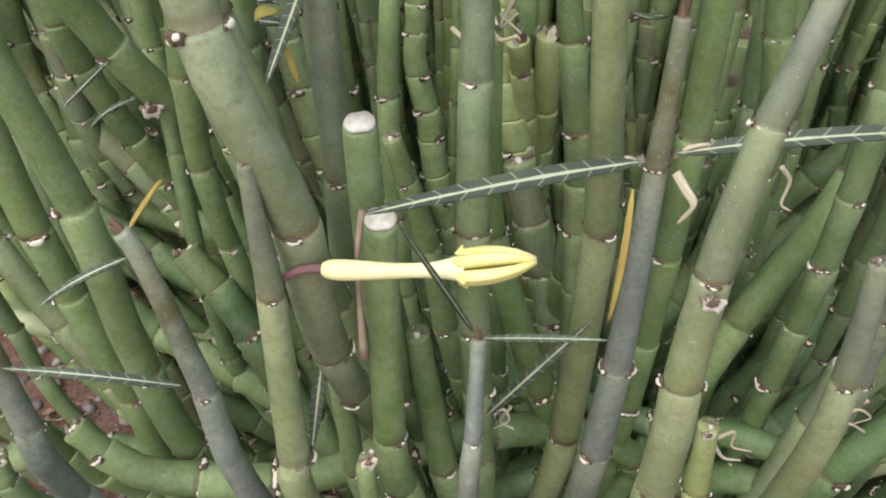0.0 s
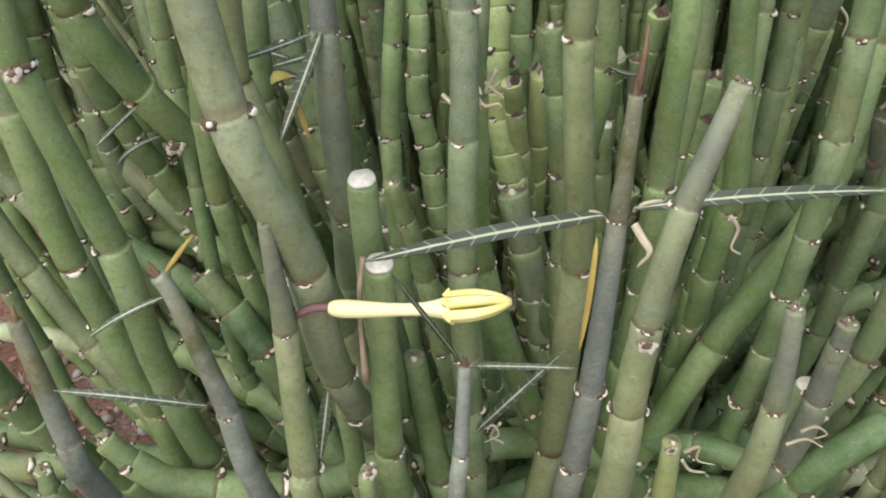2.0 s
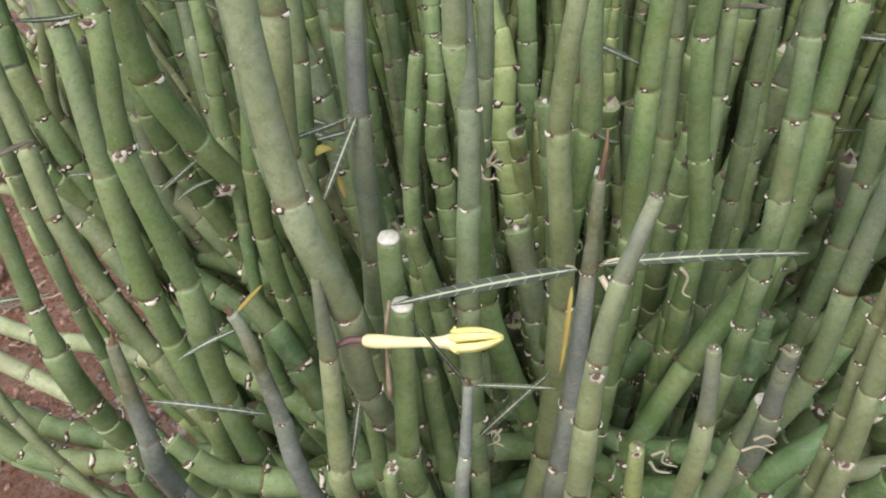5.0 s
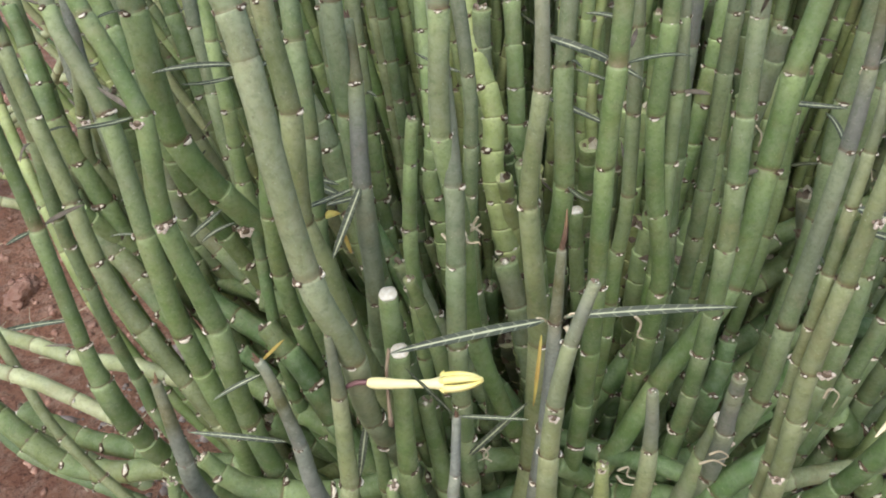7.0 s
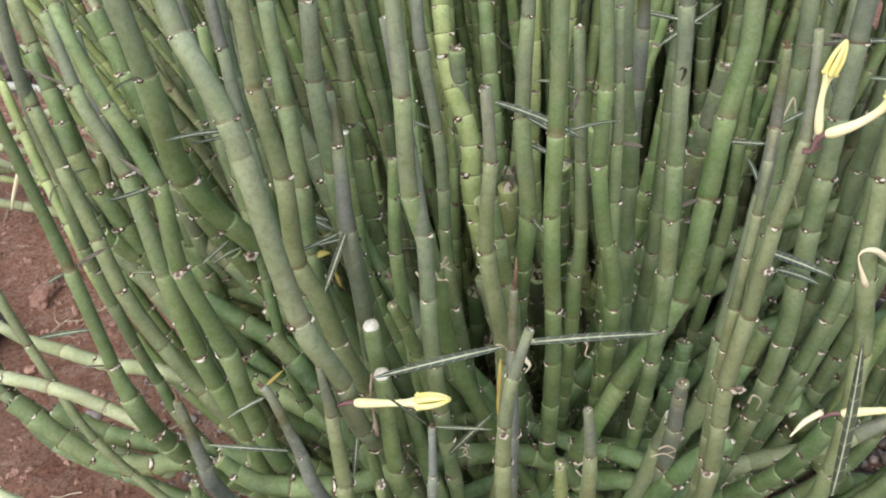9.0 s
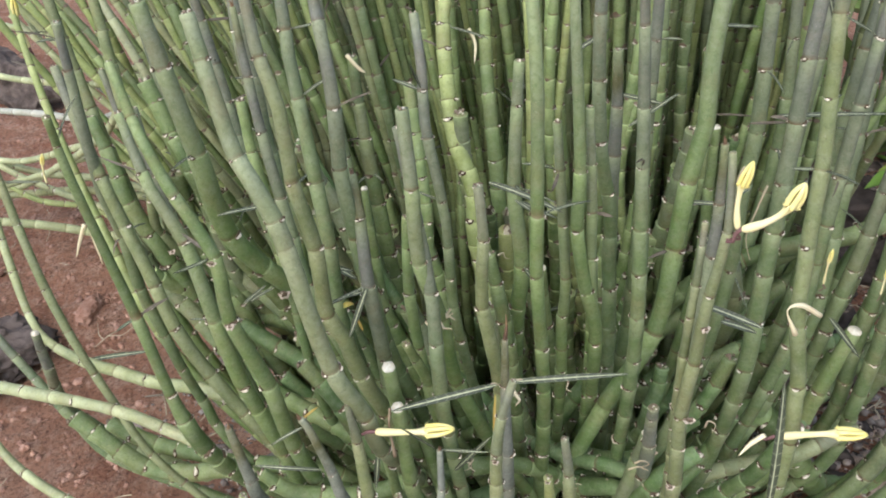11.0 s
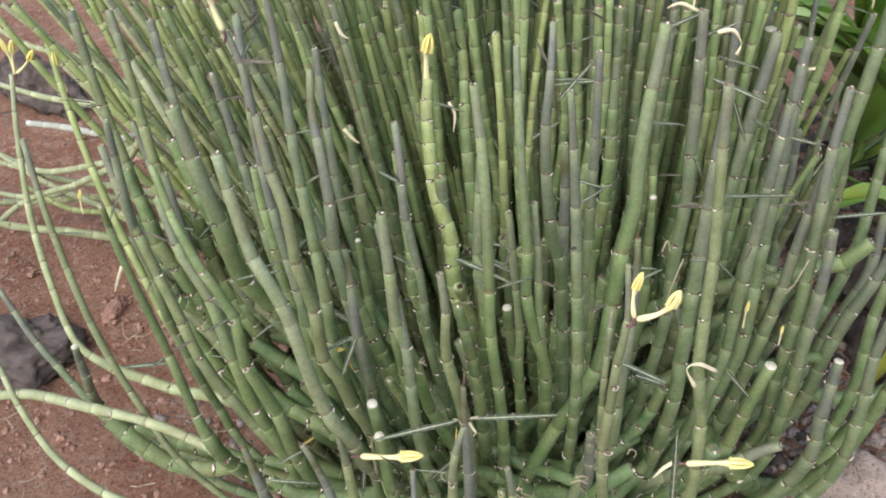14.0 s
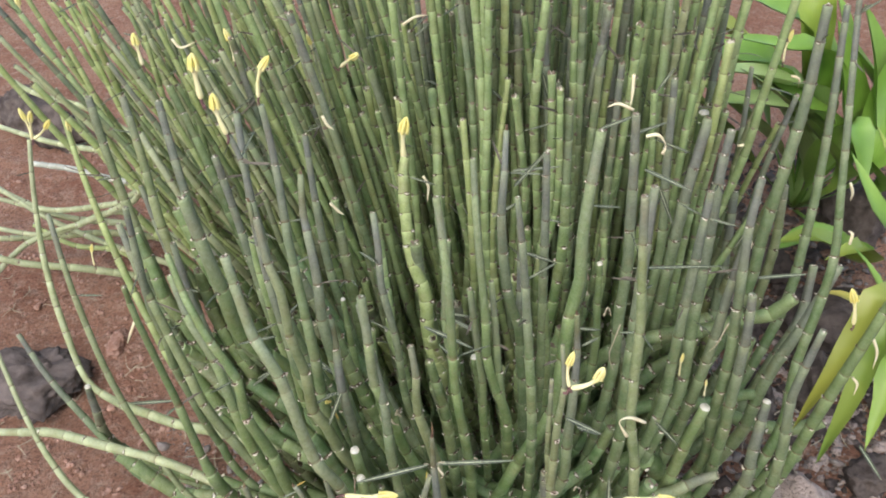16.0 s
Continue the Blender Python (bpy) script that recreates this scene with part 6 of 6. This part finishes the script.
def strap(plant, width, *points, skin=STRAP):
    """A broad strap leaf along its points, gutter-shaped and pointed."""
    line = frames_along(curve_through([(*p, 0) for p in points], 0.02))
    total = line[-1][2]
    bm = bmesh.new()
    uv = bm.loops.layers.uv.new("UVMap")
    rows = []
    for c, r, s, u, v in line:
        t = s / total
        i = line.index((c, r, s, u, v))
        way = (line[min(i + 1, len(line) - 1)][0] - line[max(i - 1, 0)][0]).normalized()
        out = way.cross(Vector((0, 0, 1)))
        out = out.normalized() if out.length > 0.05 else Vector((1, 0, 0))
        face = out.cross(way)
        w = width * 0.5 * max(0.16 * (1 - t) + 0.01, math.sin(math.pi * max(0.0, min(1.0, (t - 0.3) / 0.7))) ** 0.75)
        rows.append([bm.verts.new(c + out * w * k + face * (0.4 * w * abs(k) ** 1.5 + 0.05 * w * math.sin(9 * t + 3 * k) - 0.0008 * lay)) for lay in (0, 1) for k in (-1, -0.66, -0.33, 0, 0.33, 0.66, 1)])
    n = len(rows) - 1
    for i in range(n):
        for lay in (0, 1):
            for k in range(6):
                o = lay * 7 + k
                f = bm.faces.new((rows[i][o], rows[i][o + 1], rows[i + 1][o + 1], rows[i + 1][o]))
                for loop, (a, b) in zip(f.loops, ((k, i), (k + 1, i), (k + 1, i + 1), (k, i + 1))):
                    loop[uv].uv = (a / 6, b / n)
    return part("leaf", mesh_of("leaf", bm, [skin]), plant)


plant = tagged(new("broad_leaved_plant"), "broad-leaved plant with arching bright green leaves behind the clump", "plant", "broad-leaved plants round the clump")
strap(plant, 0.055, (0.58, 1.02, 0.0), (0.569, 0.980, 0.285), (0.495, 0.960, 0.326), (0.407, 0.950, 0.353))
strap(plant, 0.081, (0.58, 1.02, 0.0), (0.517, 1.000, 0.255), (0.411, 0.990, 0.301), (0.314, 0.970, 0.323))
strap(plant, 0.070, (0.58, 1.02, 0.0), (0.561, 0.970, 0.232), (0.478, 0.930, 0.291), (0.386, 0.880, 0.336), skin=PALE_LEAF)
strap(plant, 0.065, (0.58, 1.02, 0.0), (0.561, 0.950, 0.205), (0.467, 0.900, 0.268), (0.380, 0.860, 0.296), skin=PALE_LEAF)
strap(plant, 0.036, (0.58, 1.02, 0.0), (0.549, 0.840, 0.149), (0.558, 0.800, 0.212), (0.457, 0.760, 0.338), (0.380, 0.740, 0.406), skin=AGED)
strap(plant, 0.050, (0.58, 1.02, 0.0), (0.552, 0.860, 0.202), (0.564, 0.820, 0.277), (0.581, 0.780, 0.206))
strap(plant, 0.079, (0.58, 1.02, 0.0), (0.611, 0.950, 0.155), (0.595, 0.960, 0.263), (0.570, 0.980, 0.357))
strap(plant, 0.079, (0.58, 1.02, 0.0), (0.646, 0.950, 0.164), (0.634, 0.960, 0.278), (0.602, 0.980, 0.379))
strap(plant, 0.066, (0.58, 1.02, 0.0), (0.633, 0.920, 0.124), (0.661, 0.950, 0.247), (0.668, 0.980, 0.352))
strap(plant, 0.072, (0.58, 1.02, 0.0), (0.573, 1.050, 0.284), (0.506, 1.080, 0.337), (0.441, 1.100, 0.359))
strap(plant, 0.057, (0.58, 1.02, 0.0), (0.561, 1.050, 0.346), (0.574, 1.080, 0.401), (0.554, 1.100, 0.452))
strap(plant, 0.066, (0.58, 1.02, 0.0), (0.465, 1.080, 0.276), (0.366, 1.080, 0.327), (0.297, 1.080, 0.357))
strap(plant, 0.050, (0.58, 1.02, 0.0), (0.581, 0.780, 0.094), (0.518, 0.750, 0.143), (0.461, 0.730, 0.150))
strap(plant, 0.046, (0.58, 1.02, 0.0), (0.591, 0.760, 0.090), (0.572, 0.720, 0.150), (0.518, 0.700, 0.143))
strap(plant, 0.060, (0.58, 1.02, 0.0), (0.415, 0.950, 0.211), (0.323, 0.930, 0.298), (0.268, 0.920, 0.279))
strap(plant, 0.062, (0.58, 1.02, 0.0), (0.670, 0.920, 0.102), (0.559, 0.930, 0.226), (0.464, 0.950, 0.291))
strap(plant, 0.075, (0.58, 1.02, 0.0), (0.561, 1.030, 0.191), (0.444, 1.020, 0.281), (0.322, 1.000, 0.331))
strap(plant, 0.085, (0.58, 1.02, 0.0), (0.594, 0.990, 0.048), (0.528, 0.970, 0.196), (0.451, 0.980, 0.290), skin=PALE_LEAF)
strap(plant, 0.070, (0.58, 1.02, 0.0), (0.540, 1.000, 0.118), (0.441, 0.970, 0.227), (0.336, 0.950, 0.310), skin=PALE_LEAF)
strap(plant, 0.060, (0.58, 1.02, 0.0), (0.680, 1.000, 0.173), (0.606, 1.000, 0.305), (0.576, 1.020, 0.381))
strap(plant, 0.050, (0.58, 1.02, 0.0), (0.635, 0.860, 0.031), (0.551, 0.830, 0.087), (0.482, 0.800, 0.081))
plant = tagged(new("broad_leaved_plant"), "broad-leaved plant with glossy leaves, some turning yellow, near rocks", "plant", "broad-leaved plants round the clump")
strap(plant, 0.027, (0.72, 0.66, 0.0), (0.492, 0.460, 0.295), (0.458, 0.440, 0.270), (0.434, 0.420, 0.220), (0.406, 0.410, 0.146), skin=AGED)
strap(plant, 0.027, (0.72, 0.66, 0.0), (0.508, 0.450, 0.260), (0.474, 0.430, 0.241), (0.454, 0.410, 0.174), (0.436, 0.400, 0.101), skin=AGED)
strap(plant, 0.027, (0.72, 0.66, 0.0), (0.547, 0.520, 0.161), (0.505, 0.530, 0.251), (0.477, 0.540, 0.289))
strap(plant, 0.027, (0.72, 0.66, 0.0), (0.558, 0.560, 0.122), (0.518, 0.580, 0.176), (0.477, 0.600, 0.176))
strap(plant, 0.027, (0.72, 0.66, 0.0), (0.539, 0.500, 0.164), (0.515, 0.460, 0.136), (0.499, 0.430, 0.088))
strap(plant, 0.027, (0.72, 0.66, 0.0), (0.586, 0.620, 0.242), (0.563, 0.660, 0.293), (0.539, 0.700, 0.344))
strap(plant, 0.027, (0.72, 0.66, 0.0), (0.577, 0.640, 0.211), (0.547, 0.680, 0.257), (0.526, 0.720, 0.296))
plant = tagged(new("broad_leaved_plant"), "broad-leaved plant in fresh green at the rear of the clump", "plant", "broad-leaved plants round the clump")
strap(plant, 0.099, (0.02, 1.06, 0.0), (-0.016, 1.000, 0.150), (-0.034, 0.980, 0.304), (-0.060, 0.960, 0.412))
strap(plant, 0.084, (0.02, 1.06, 0.0), (-0.094, 1.000, 0.130), (-0.157, 0.980, 0.279), (-0.199, 0.950, 0.315))
strap(plant, 0.081, (0.02, 1.06, 0.0), (0.005, 1.000, 0.182), (0.067, 0.980, 0.328), (0.119, 0.950, 0.384))
strap(plant, 0.089, (0.02, 1.06, 0.0), (-0.033, 1.020, 0.203), (-0.010, 1.000, 0.358), (0.012, 1.000, 0.427))
strap(plant, 0.082, (0.02, 1.06, 0.0), (0.041, 1.000, 0.160), (0.134, 0.980, 0.289), (0.192, 0.950, 0.311))
strap(plant, 0.081, (0.02, 1.06, 0.0), (0.060, 1.000, 0.159), (0.177, 1.000, 0.342), (0.226, 1.000, 0.376))
strap(plant, 0.093, (0.02, 1.06, 0.0), (-0.089, 1.050, 0.241), (-0.131, 1.050, 0.351), (-0.159, 1.050, 0.407))
strap(plant, 0.091, (0.02, 1.06, 0.0), (0.033, 1.050, 0.237), (0.066, 1.050, 0.362), (0.102, 1.050, 0.405))
strap(plant, 0.083, (0.02, 1.06, 0.0), (0.097, 1.020, 0.200), (0.238, 1.000, 0.285), (0.278, 0.980, 0.302))
strap(plant, 0.082, (0.02, 1.06, 0.0), (-0.031, 0.980, 0.184), (-0.080, 0.950, 0.292), (-0.109, 0.930, 0.312))
strap(plant, 0.093, (0.02, 1.06, 0.0), (0.125, 1.100, 0.209), (0.171, 1.100, 0.365), (0.214, 1.100, 0.408))
